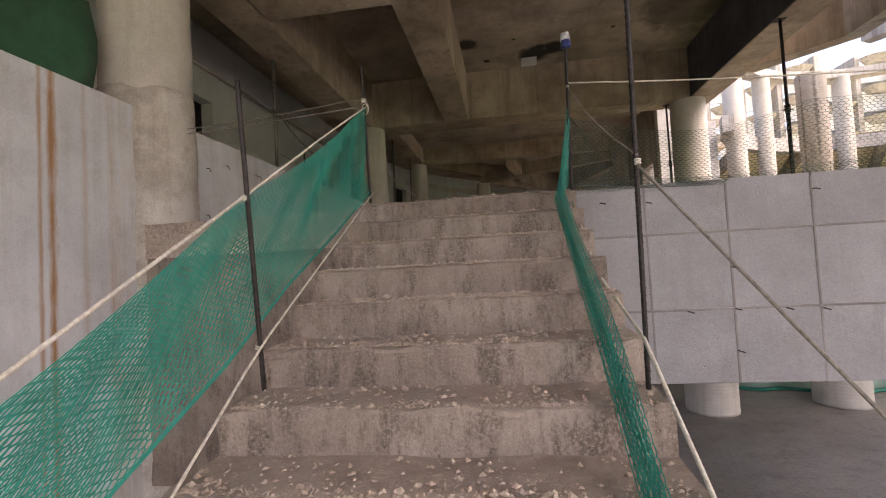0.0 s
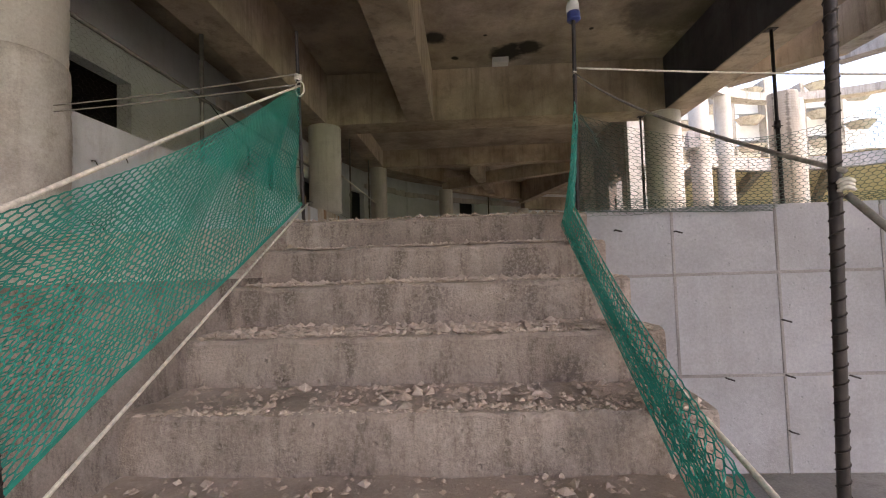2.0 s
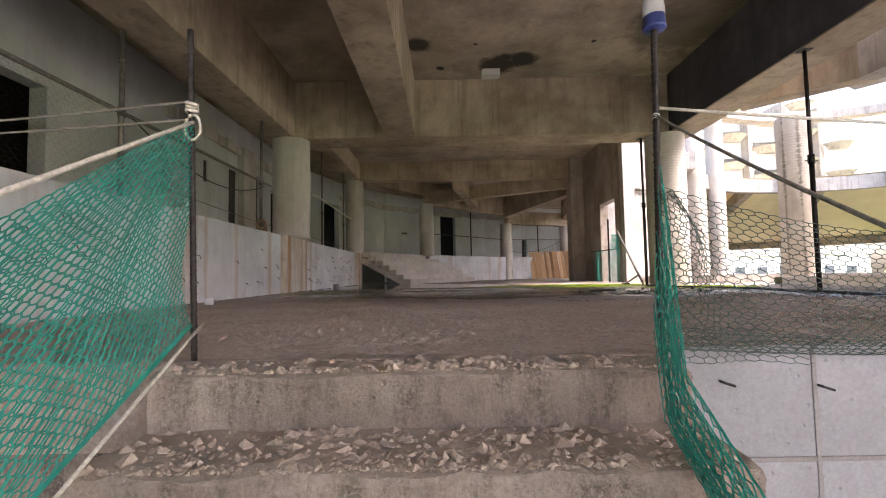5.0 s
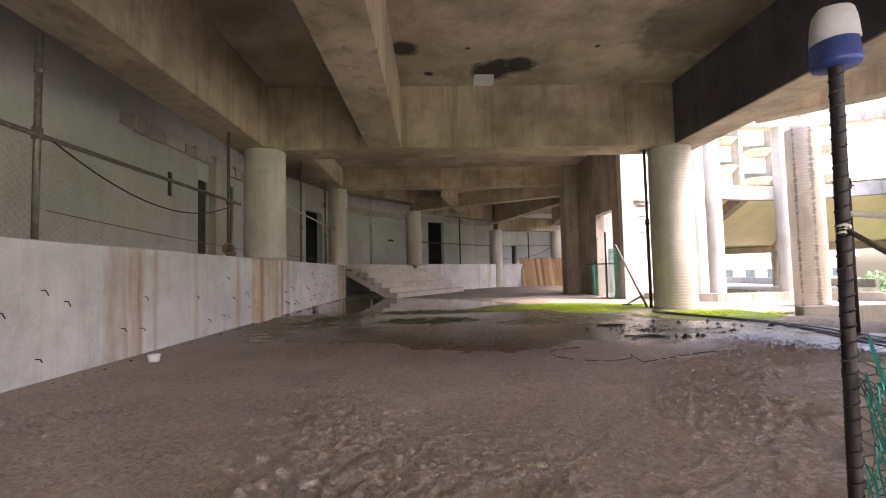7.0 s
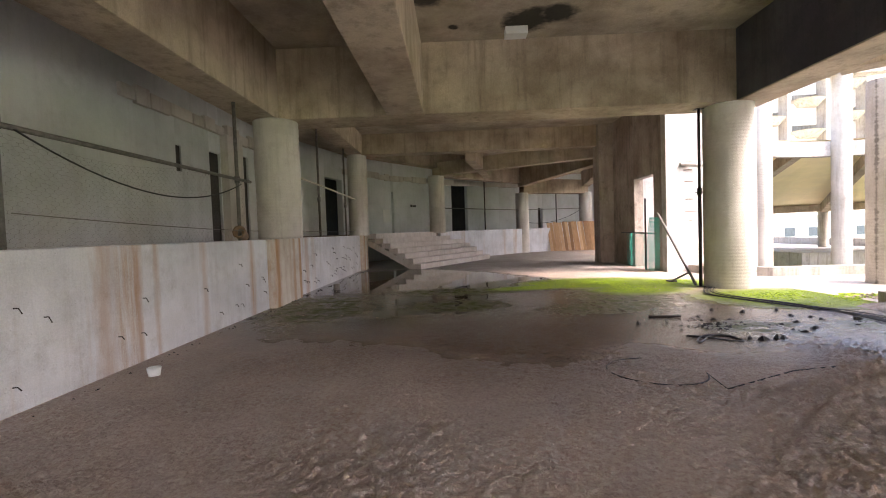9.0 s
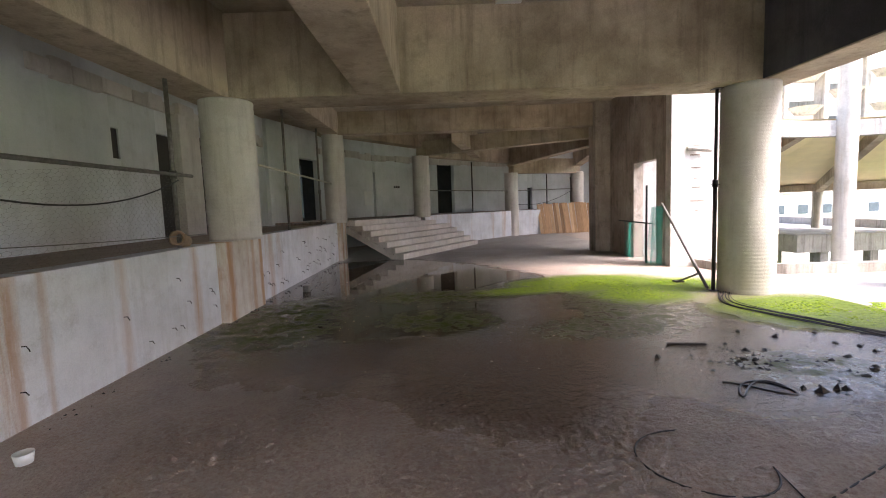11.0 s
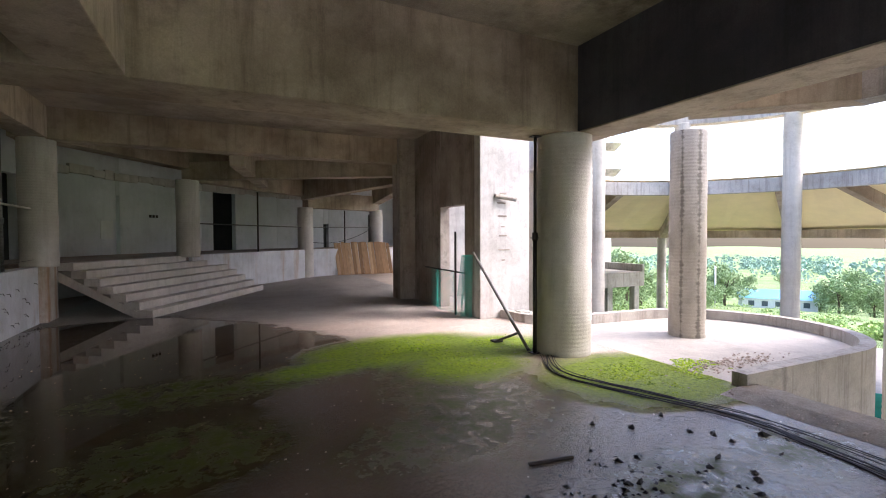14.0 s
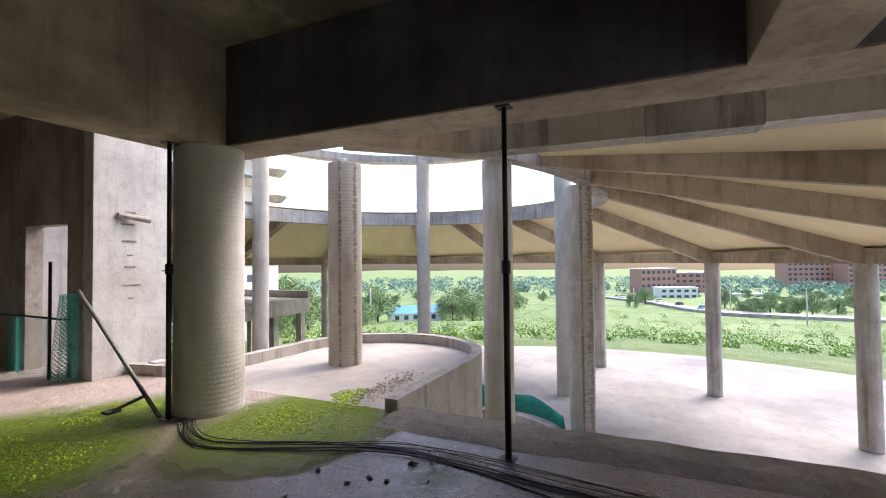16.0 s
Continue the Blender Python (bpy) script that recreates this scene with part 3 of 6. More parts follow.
def make_gallery():
    g = thing("wall_gallery", "grey plastered gallery back wall with dark slots and doorways", "wall", kind="structure")
    xb = -5.7

    def piece(y0, y1, z0, z1, m=M_GAL, d=0.0):
        part("wall_piece", box(xb - 0.25, xb + d, y0, y1, z0, z1), m, g)

    cuts = [(6.9, 8.3, 1.1, 3.0), (12.38, 12.56, 2.54, 3.05), (13.6, 14.06, 1.1, 3.14), (14.9, 15.5, 1.1, 3.3), (16.4, 18.0, 1.1, 3.1)]
    # Starts far back, out of view, to keep sky light off the hall.
    y = -9.0
    for y0, y1, z0, z1 in cuts:
        piece(y, y0, 0.9, ZC)
        if z0 > 1.2:
            piece(y0, y1, 0.9, z0)
        piece(y0, y1, z1, ZC)
        y = y1
    piece(y, 19.0, 0.9, ZC)
    rnd = random.Random(31)
    # Near-black panels paint in the shade of the slot and two doorways.
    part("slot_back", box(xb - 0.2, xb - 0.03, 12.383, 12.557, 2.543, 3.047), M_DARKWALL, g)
    part("door_leaf", box(xb - 0.2, xb - 0.05, 13.603, 14.057, 1.103, 3.137), M_DARKWALL, g, "near-black panel standing in for the doorway's shade")
    part("door_leaf", box(xb - 0.2, xb - 0.05, 14.903, 15.497, 1.103, 3.297), M_DARKWALL, g, "near-black panel standing in for the doorway's shade")
    part("pilaster", box(xb, xb + 0.18, 14.1, 14.86, 1.1, 3.6, 0.01), M_COL, g)
    y = 10.9
    while y < 18.6:
        d = rnd.uniform(0.35, 0.7)
        part("plaster_lump", box(xb - 0.05, xb + rnd.uniform(0.06, 0.14), y, y + d - rnd.uniform(0.0, 0.05), 3.52 + rnd.uniform(0, 0.06), 3.82 + rnd.uniform(-0.05, 0.05), 0.02), M_COL, g)
        y += d
    # Room shell behind the openings, coloured near-black in place of shade.
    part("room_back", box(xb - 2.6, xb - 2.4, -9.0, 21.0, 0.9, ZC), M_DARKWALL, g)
    # far ring of the gallery wall
    pts = [(-5.7, 19.0), (-4.9, 22.0), (-3.2, 24.8), (-0.9, 27.4), (2.2, 29.6), (7.0, 31.6), (10.3, 32.6)]
    holes = {0: [(0.56, 0.98, 1.2, 3.4)], 1: [(0.945, 0.995, 1.2, 3.11)], 3: [(0.135, 0.41, 1.2, 3.85)], 4: [(0.5, 0.56, 1.2, 2.4)], 5: [(0.1, 0.2, 1.2, 3.0)]}
    for k, (a, b) in enumerate(zip(pts, pts[1:])):
        va, vb = Vector(a), Vector(b)
        u = 0.0
        for h0, h1, z0, z1 in holes.get(k, []):
            part("wall_piece", beam_bm(va.lerp(vb, u), va.lerp(vb, h0), 0.25, 0.0, ZC), M_GAL, g)
            part("wall_piece", beam_bm(va.lerp(vb, h0), va.lerp(vb, h1), 0.25, z1, ZC), M_GAL, g)
            u = h1
        part("wall_piece", beam_bm(va.lerp(vb, u), vb, 0.25, 0.0, ZC), M_GAL, g)
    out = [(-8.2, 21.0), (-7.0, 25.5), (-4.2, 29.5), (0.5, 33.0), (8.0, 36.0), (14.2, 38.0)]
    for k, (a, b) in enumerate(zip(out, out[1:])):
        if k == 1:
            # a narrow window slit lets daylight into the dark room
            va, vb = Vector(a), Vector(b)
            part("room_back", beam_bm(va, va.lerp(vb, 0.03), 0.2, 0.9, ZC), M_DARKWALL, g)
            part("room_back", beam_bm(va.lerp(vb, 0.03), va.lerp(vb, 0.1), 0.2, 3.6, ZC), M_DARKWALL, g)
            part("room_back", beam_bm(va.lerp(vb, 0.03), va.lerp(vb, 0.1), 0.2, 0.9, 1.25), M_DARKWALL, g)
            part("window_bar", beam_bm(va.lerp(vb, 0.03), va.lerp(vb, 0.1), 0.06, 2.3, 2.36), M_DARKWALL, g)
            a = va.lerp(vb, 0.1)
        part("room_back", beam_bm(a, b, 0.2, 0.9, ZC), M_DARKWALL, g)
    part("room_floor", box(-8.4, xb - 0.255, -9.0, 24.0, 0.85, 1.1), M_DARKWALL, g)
    # crumbled ledge along the head of the curved wall
    for a, b in zip(pts[1:5], pts[2:6]):
        va, vb = Vector(a), Vector(b)
        u = 0.0
        while u < 0.98:
            d = rnd.uniform(0.08, 0.2)
            off = Vector((vb.y - va.y, va.x - vb.x)).normalized() * rnd.uniform(0.12, 0.17)
            part("plaster_lump", beam_bm(va.lerp(vb, u) + off, va.lerp(vb, min(1, u + d)) + off, 0.14, 3.62 + rnd.uniform(-0.04, 0.04), 3.86 + rnd.uniform(-0.05, 0.05), 0.02), M_COL, g)
            u += d
    part("end_wall", box(10.3, 10.6, 28.0, 42.0, -0.3, ZC), M_GAL, g)
    # Unseen wall added behind the start to shut out light.
    part("end_wall", box(-8.4, -3.4, -9.3, -9.005, ZL, ZC), M_GAL, g)
    low = thing("wall_far", "low pale concrete retaining wall along the far gallery", "wall", kind="structure")
    q = [COLS[1], COLS[2], COLS[3], (10.3, 29.6)]
    for a, b in zip(q, q[1:]):
        part("wall_face", beam_bm(a, b, 0.3, 0, 1.2), M_WALL, low)
    bm = bmesh.new()
    vs = [bm.verts.new((x, y, 1.19)) for x, y in [(-3.5, 19.1), *q, (10.3, 32.6), (7.0, 31.6), (2.2, 29.6), (-0.9, 27.4), (-3.2, 24.8), (-4.9, 22.0), (-5.7, 19.1)]]
    bm.faces.new(vs)
    ext = bmesh.ops.extrude_face_region(bm, geom=bm.faces[:])
    bmesh.ops.translate(bm, verts=[v for v in ext["geom"] if isinstance(v, bmesh.types.BMVert)], vec=(0, 0, -0.3))
    bmesh.ops.recalc_face_normals(bm, faces=bm.faces)
    part("gallery_floor", bm, M_STEP, low)


make_gallery()


def make_far_fittings():
    f = thing("pipe_railing", "thin grey pipe railing along the far retaining wall", "railing")
    a, b, c = (Vector((*p, 0)) for p in COLS[1:4])
    smooth(part("rail", tube_bm([a + Vector((0.3, 0.3, 2.17)), b + Vector((-0.2, -0.2, 2.15)), c + Vector((-0.3, -0.15, 2.2))], 0.02, 8), M_GALV, f))
    for p, z1 in ((a.lerp(b, 0.51), 3.4), (b.lerp(c, 0.52), 2.95), (a.lerp(b, 0.97), 2.5)):
        smooth(part("post", tube_bm([p + Vector((0, 0, 1.2)), p + Vector((0, 0, z1))], 0.03, 8), M_STEEL, f))
    smooth(part("wire", tube_bm(sag(b + Vector((0.3, 0, 1.5)), c + Vector((-0.4, -0.3, 2.1)), 0.25), 0.012, 6), M_CABLE, f, "sagging black cable"))
    va, vb = Vector((-4.9, 22.0, 0)), Vector((-3.2, 24.8, 0))
    d = (vb - va).normalized()
    off = Vector((d.y, -d.x, 0)) * 0.14
    n = thing("notice_sheet", "white paper notice pasted on the gallery wall", "notice")
    part("sheet", beam_bm((va.lerp(vb, 0.75) + off).xy, (va.lerp(vb, 0.9) + off).xy, 0.015, 1.7, 2.28, 0.002), M_WHITE, n)
    va, vb = vb, Vector((-0.9, 27.4, 0))
    d = (vb - va).normalized()
    off = Vector((d.y, -d.x, 0)) * 0.13
    sw = thing("switch_boxes", "row of three empty black switch boxes in the wall", "switch boxes")
    for k in range(3):
        u = 0.31 + 0.038 * k
        part("switch_box", beam_bm((va.lerp(vb, u) + off).xy, (va.lerp(vb, u + 0.026) + off).xy, 0.02, 2.44, 2.54, 0.003), M_DARKWALL, sw)


make_far_fittings()


def make_core():
    c = thing("wall_core", "stained concrete stair core with an open doorway", "wall", kind="structure")
    x0, x1, y0, y1, t = 4.8, 6.05, 14.72, 18.3, 0.25
    part("wall_face", box(x0, x1, y0, y0 + t, 0, ZC, 0.01), M_CORE, c, "paler plastered end wall with exposed ties")
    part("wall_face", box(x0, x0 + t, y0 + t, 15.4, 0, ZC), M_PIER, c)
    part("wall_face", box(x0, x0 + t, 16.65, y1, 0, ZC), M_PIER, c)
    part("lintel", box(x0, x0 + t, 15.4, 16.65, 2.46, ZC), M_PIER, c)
    part("wall_face", box(x0 - 0.45, x0 + 0.2, y1, y1 + 0.6, 0, ZC, 0.015), M_PIER, c, "square brown concrete pier")
    part("wall_face", box(x0 + t, x1 + 2, y1, y1 + t, 0, ZC), M_CORE, c)
    part("core_floor", box(5.41, 6.4, y0 + 0.02, y1 + 0.6, -0.3, -0.002), M_LOW, c)


make_core()


def rough_step(x0, x1, y0, y1, z0, z1, seed):
    """One step of the flight, with a crumbled nose and uneven faces."""
    bm = bmesh.new()
    nx, prof = 110, [(0, 0), (0, 0.25), (0, 0.5), (0, 0.75), (0, 0.93), (0.03, 1), (0.15, 1), (0.3, 1), (0.5, 1), (0.7, 1), (0.85, 1), (1, 1)]
    rows = []
    for i in range(nx + 1):
        x = x0 + (x1 - x0) * i / nx
        row = []
        for u, w in prof:
            y, z = y0 + (y1 - y0) * u, z0 + (z1 - z0) * w
            a = noise.noise(Vector((x * 4, y * 9 + seed * 7, z * 6))) + 0.6 * noise.noise(Vector((x * 13, y * 17 + seed, z * 13)))
            if u <= 0.03:
                nose = 1 if w > 0.8 else 0.35
                y += a * 0.016 * nose + (0.012 * max(0, noise.noise(Vector((x * 2.3, seed * 3, 0)))) if w > 0.8 else 0)
                z += (a * 0.018 - 0.008) * (1 if w > 0.8 else 0)
            else:
                z += a * 0.011
            row.append(bm.verts.new((x, y, z)))
        rows.append(row)
    for r, s in zip(rows, rows[1:]):
        for k in range(len(prof) - 1):
            bm.faces.new((r[k], s[k], s[k + 1], r[k + 1]))
    for r in (rows[0], rows[-1]):
        base = bm.verts.new((r[0].co.x, y1, z0))
        bm.faces.new([base, *r])
    bmesh.ops.recalc_face_normals(bm, faces=bm.faces)
    return bm


RISE, TREAD = 0.177, 0.315
SX0, SX1, SY = -1.18, 0.53, 3.61


def make_stairs():
    st = thing("staircase", "dusty unfinished concrete stairs strewn with rubble", "staircase", kind="structure")
    for k in range(13):
        y0 = SY - TREAD * k
        y1 = y0 + TREAD if k else 3.84
        ob = part("step", rough_step(SX0, SX1, y0, y1 + 0.02, -RISE * (k + 1) - 0.02, -RISE * k, k), M_STEP, st)
    # the waist under the flight
    bm = bmesh.new()
    n = 12
    prof = [(SY + 0.2, -0.2), (SY - TREAD * n, -RISE * n - 0.2), (SY - TREAD * n, -RISE * n - 0.45), (SY + 0.2, -0.55)]
    a = [bm.verts.new((SX0 + 0.02, y, z)) for y, z in prof]
    b = [bm.verts.new((SX1 - 0.02, y, z)) for y, z in prof]
    bm.faces.new(a), bm.faces.new(b[::-1])
    for k in range(4):
        bm.faces.new((a[k], b[k], b[(k + 1) % 4], a[(k + 1) % 4]))
    bmesh.ops.recalc_face_normals(bm, faces=bm.faces)
    part("waist", bm, M_STEP, st)
    zt = -RISE * 12
    part("landing", box(SX0, SX1, -2.0, SY - TREAD * 12 + 0.02, zt - 0.3, zt - 0.006), M_STEP, st)
    for k in range(1, 6):
        part("step", box(SX0, SX1, -2.0 - 0.3 * k, -2.0 - 0.3 * (k - 1), ZL, zt - RISE * k - 0.01), M_STEP, st)


make_stairs()


def make_wall_right():
    w = thing("wall_right", "grey concrete slab-edge wall cast in square panels", "wall", kind="structure")
    part("wall_core", box(0.55, 5.35, 3.845, 4.1, -1.55, -0.004), M_PANEL, w)
    xs = [0.56, 1.09, 1.69, 2.29, 2.89, 3.49, 4.09, 4.69, 5.35]
    zs = [-1.55, -0.98, -0.38, 0.03]
    for a, b in zip(xs, xs[1:]):
        for c, d in zip(zs, zs[1:]):
            e = 0.004 * random.random()
            part("panel", box(a + 0.005, b - 0.005, 3.83 - e, 3.844, c + 0.005, d - 0.005, 0.004), M_PANEL, w)
    for c in zs[1:3]:
        part("joint", box(0.56, 5.35, 3.822, 3.842, c - 0.009, c + 0.009, 0.004), M_JOINT, w)
    for a in xs[1:-1]:
        part("joint", box(a - 0.009, a + 0.009, 3.824, 3.842, -1.55, 0.0, 0.004), M_JOINT, w)
    part("wall_core", box(-3.42, -1.2, 3.845, 4.1, -2.4, -0.004), M_STEP, w)


make_wall_right()

# ---- outer ring: balcony, tall columns, canopy ----
CF = (7.8, 11.5)


def make_balcony():
    bm = bmesh.new()
    n, R = 48, 1.78
    path = [(5.3, 9.78)] + [(CF[0] + R * math.cos(radians(a)), CF[1] + R * math.sin(radians(a))) for a in np.linspace(-92, 92, n)] + [(6.4, 13.4), (5.42, 14.0), (5.3, 14.7)]
    vs = [bm.verts.new((x, y, -0.02)) for x, y in path]
    bm.faces.new(vs)
    ext = bmesh.ops.extrude_face_region(bm, geom=bm.faces[:])
    bmesh.ops.translate(bm, verts=[v for v in ext["geom"] if isinstance(v, bmesh.types.BMVert)], vec=(0, 0, -0.3))
    bmesh.ops.recalc_face_normals(bm, faces=bm.faces)
    bal = thing("balcony", "round concrete balcony with a low curved parapet", "balcony", kind="structure")
    part("balcony_floor", bm, M_BALC, bal)
    bm = bmesh.new()
    prev = None
    for i, (x, y) in enumerate(path):
        p = Vector((x, y, 0))
        q = Vector((*path[min(i + 1, len(path) - 1)], 0)) - Vector((*path[max(i - 1, 0)], 0))
        nrm = Vector((q.y, -q.x, 0)).normalized()
        zt = 0.17 + 0.01 * noise.noise(p)
        low = ZL if i < 32 else -0.35
        ring = [bm.verts.new(v) for v in (p - nrm * 0.02 + Vector((0, 0, -0.05)), p - nrm * 0.02 + Vector((0, 0, zt)), p + nrm * 0.16 + Vector((0, 0, zt)), p + nrm * 0.16 + Vector((0, 0, low)), p - nrm * 0.02 + Vector((0, 0, low)))]
        if prev:
            for k in range(5):
                bm.faces.new((prev[k], prev[(k + 1) % 5], ring[(k + 1) % 5], ring[k]))
        else:
            bm.faces.new(ring)
        prev = ring
    bm.faces.new(prev[::-1])
    bmesh.ops.recalc_face_normals(bm, faces=bm.faces)
    part("parapet", bm, M_OUT, bal, "low weathered concrete parapet")


M_BALC = concrete("balcony_concrete", (0.55, 0.5, 0.43), (0.4, 0.36, 0.31), (0.25, 0.21, 0.16), 0.3, 0.0, grain=40)
make_balcony()

column(-3.47, 11.75, 1.14, ZB, 0.38, M_COL, "pale round concrete column standing on the retaining wall", seed=1)
column(4.6, 11.9, -0.02, ZB, 0.4, M_COL, "thick round concrete column beside the moss", seed=2)
wc = column(-3.6, 4.2, ZL, ZC, 0.41, M_COL, "thick patched round concrete column against the wall", seed=3)
M_PATCH = concrete("patched_concrete", (0.62, 0.58, 0.53), (0.36, 0.31, 0.27), (0.26, 0.2, 0.14), 0.6, 0.5, blotch=1.6, rust=0.3, rib=0.5)
smooth(part("lower_lift", lathe_bm([(0.415, ZL)] + [(0.432 + 0.004 * (k % 2), ZL + 0.02 + 0.06 * k) for k in range(75)] + [(0.425, 1.36), (0.412, 1.37)], 40, 0.02, 5), M_PATCH, wc, "rough patched lower lift with a cold joint"))
for k, (x, y) in enumerate(COLS):
    column(x, y, 0.0 if k > 1 else 1.14, FAR[k], 0.32, M_COL, "round concrete column under the far beams", seed=4 + k)
column(7.36, 11.87, -0.05, 3.56, 0.295, M_SEAM, "weathered round concrete column with dark peeling seam", seed=9)
for k, (x, y) in enumerate([(3.27, 8.4), (5.45, 8.7), (-1.5, 9.0)]):
    column(x, y, ZL, -0.3, 0.4, M_COL, "round concrete column under the slab", seed=11 + k)

def ring_rise(a):
    """Lift of the ring's near side, shaped to fit the camera's view."""
    return float(np.interp(a, [-160, -145, -130, -102, -80], [0.5, 0.47, 0.36, 0.12, 0.0]))


RC, RR = (13.9, 14.6), 6.5
TALL = [-130, -102, -51, -16, 18, 53, 88, 122, 158]
for k, a in enumerate(TALL):
    top = 3.55 + ring_rise(a) if a in (-130, -102) else 6.5
    column(RC[0] + (RR - 0.2) * math.cos(radians(a)), RC[1] + (RR - 0.2) * math.sin(radians(a)), ZL, top, 0.31, M_SEAM2 if a == -102 else M_RINGCOL, "tall weathered round concrete column in the court ring", "court ring columns", seed=20 + k)


def ring_beam(name, cx, cy, r0, r1, z0, z1, a0, a1, n, label, mat, rise=None):
    bm = bmesh.new()
    prev = None
    for i in range(n + 1):
        a = radians(a0 + (a1 - a0) * i / n)
        up = rise(math.degrees(a)) if rise else 0.0
        ring = [bm.verts.new((cx + r * math.cos(a), cy + r * math.sin(a), z + up)) for r, z in ((r0, z0), (r1, z0), (r1, z1), (r0, z1))]
        if prev:
            for k in range(4):
                bm.faces.new((prev[k], prev[(k + 1) % 4], ring[(k + 1) % 4], ring[k]))
        else:
            bm.faces.new(ring)
        prev = ring
    bm.faces.new(prev[::-1])
    bmesh.ops.recalc_face_normals(bm, faces=bm.faces)
    return tagged(part(name, bm, mat), label, "ring beam", kind="structure")


ring_beam("ring_beam", *RC, RR - 0.1, RR + 0.25, 3.5, 4.05, -150, 165, 100, "weathered circular concrete ring beam round the court opening", M_OUT, ring_rise)
ring_beam("ring_beam_upper", *RC, RR - 0.45, RR + 0.1, 6.42, 6.75, -55, 165, 80, "upper circular concrete ring beam against the sky", M_OUT)

EC, ER, EZ = (6.4, 18.07), 18.9, 1.6
RAFT = [(-92, -122), (-76, -104), (-60, -86), (-45, -52), (-29, -18), (-13, 6), (3.7, 22), (23, 50), (40, 75), (57, 100), (75, 128)]


def eave(b, r=ER, z=EZ):
    return Vector((EC[0] + r * math.cos(radians(b)), EC[1] + r * math.sin(radians(b)), z))


def ringp(a, z=4.2):
    return Vector((RC[0] + (RR + 0.2) * math.cos(radians(a)), RC[1] + (RR + 0.2) * math.sin(radians(a)), z + ring_rise(a)))


def make_canopy():
    c = thing("canopy", "sloping ring canopy with cream soffit and concrete rafters", "canopy", kind="structure")
    for b, a in RAFT:
        part("rafter", sloped_bm(ringp(a, 4.0), eave(b, ER, EZ + 0.42), 0.3, 0.5), M_BEAM, c)
    ys = [9.1, 8.0, 6.9, 5.75, 4.55, 3.2, 1.9, 0.6]
    for k, (ya, yb) in enumerate(zip(ys, ys[1:])):
        xa, xc = 6.4 + 0.08 * (9.1 - ya) / 4, 6.4 + 0.08 * (9.1 - yb) / 4
        part("edge_beam", sloped_bm((xa, ya - 0.004, 4.35), (xc, yb + 0.004, 4.35), 0.35 + 0.008 * (k % 2), 1.13 + 0.012 * (k % 3)), (M_OUT, M_RINGCOL, M_PIL)[(0, 1, 0, 2, 0, 1, 2)[k]], c, "pale patched concrete edge beam")
    part("splayed_beam", beam_bm((6.5, 9.0), (5.22, 10.3), 0.36, 3.222, 4.35), M_BEAM, c, "brown concrete beam splayed in to the hall")
    part("flat_soffit", box(5.2, 10.2, -1.0, 8.6, 4.36, 4.5), M_PLASTER, c, "cream flat soffit")
    bm = bmesh.new()
    tri = [(6.6, 9.0, 4.2), (10.5, 8.9, 4.1), (6.95, 1.5, 2.75)]
    up = [bm.verts.new(p) for p in tri]
    dn = [bm.verts.new((x, y, z - 0.12)) for x, y, z in tri]
    bm.faces.new(up), bm.faces.new(dn[::-1])
    for k in range(3):
        bm.faces.new((up[k], dn[k], dn[(k + 1) % 3], up[(k + 1) % 3]))
    bmesh.ops.recalc_face_normals(bm, faces=bm.faces)
    part("corner_soffit", bm, M_PLASTER, c, "cream soffit corner")
    bm = bmesh.new()
    fine = []
    for (b0, a0), (b1, a1) in zip(RAFT, RAFT[1:]):
        for k in range(4):
            fine.append((b0 + (b1 - b0) * k / 4, a0 + (a1 - a0) * k / 4))
    fine.append(RAFT[-1])
    lo = [(bm.verts.new(ringp(a, 3.97)), bm.verts.new(eave(b, ER + 0.1, EZ + 0.38)), bm.verts.new(ringp(a, 4.15)), bm.verts.new(eave(b, ER + 0.1, EZ + 0.56))) for b, a in fine]
    for p, q in zip(lo, lo[1:]):
        bm.faces.new((p[0], p[1], q[1], q[0]))
        bm.faces.new((p[2], q[2], q[3], p[3]))
        bm.faces.new((p[1], p[3], q[3], q[1]))
    bmesh.ops.recalc_face_normals(bm, faces=bm.faces)
    part("soffit", bm, M_PLASTER, c, "cream plastered sloping soffit")
    for (b0, a0), (b1, a1) in zip(RAFT, RAFT[1:]):
        p, q = eave(b0), eave(b1)
        part("eave_beam", sloped_bm((p.x, p.y, EZ + 0.4), (q.x, q.y, EZ + 0.4), 0.3, 0.4), M_BEAM, c)
    for k, (b, a) in enumerate(RAFT):
        if b > -100:
            p = eave(b)
            column(p.x, p.y, ZL, EZ + 0.02, 0.25, M_OUT, "slim round concrete column under the canopy eave", "eave columns", seed=40 + k)


make_canopy()

# ---- ground ----
PROF_R = [0, 19.4, 22, 60, 110, 200, 350, 600, 1000, 2000, 4000]
PROF_Z = [ZL - 0.12, ZL - 0.12, ZL - 0.2, -8.6, -13.8, -20, -26, -33, -44, -66, -100]


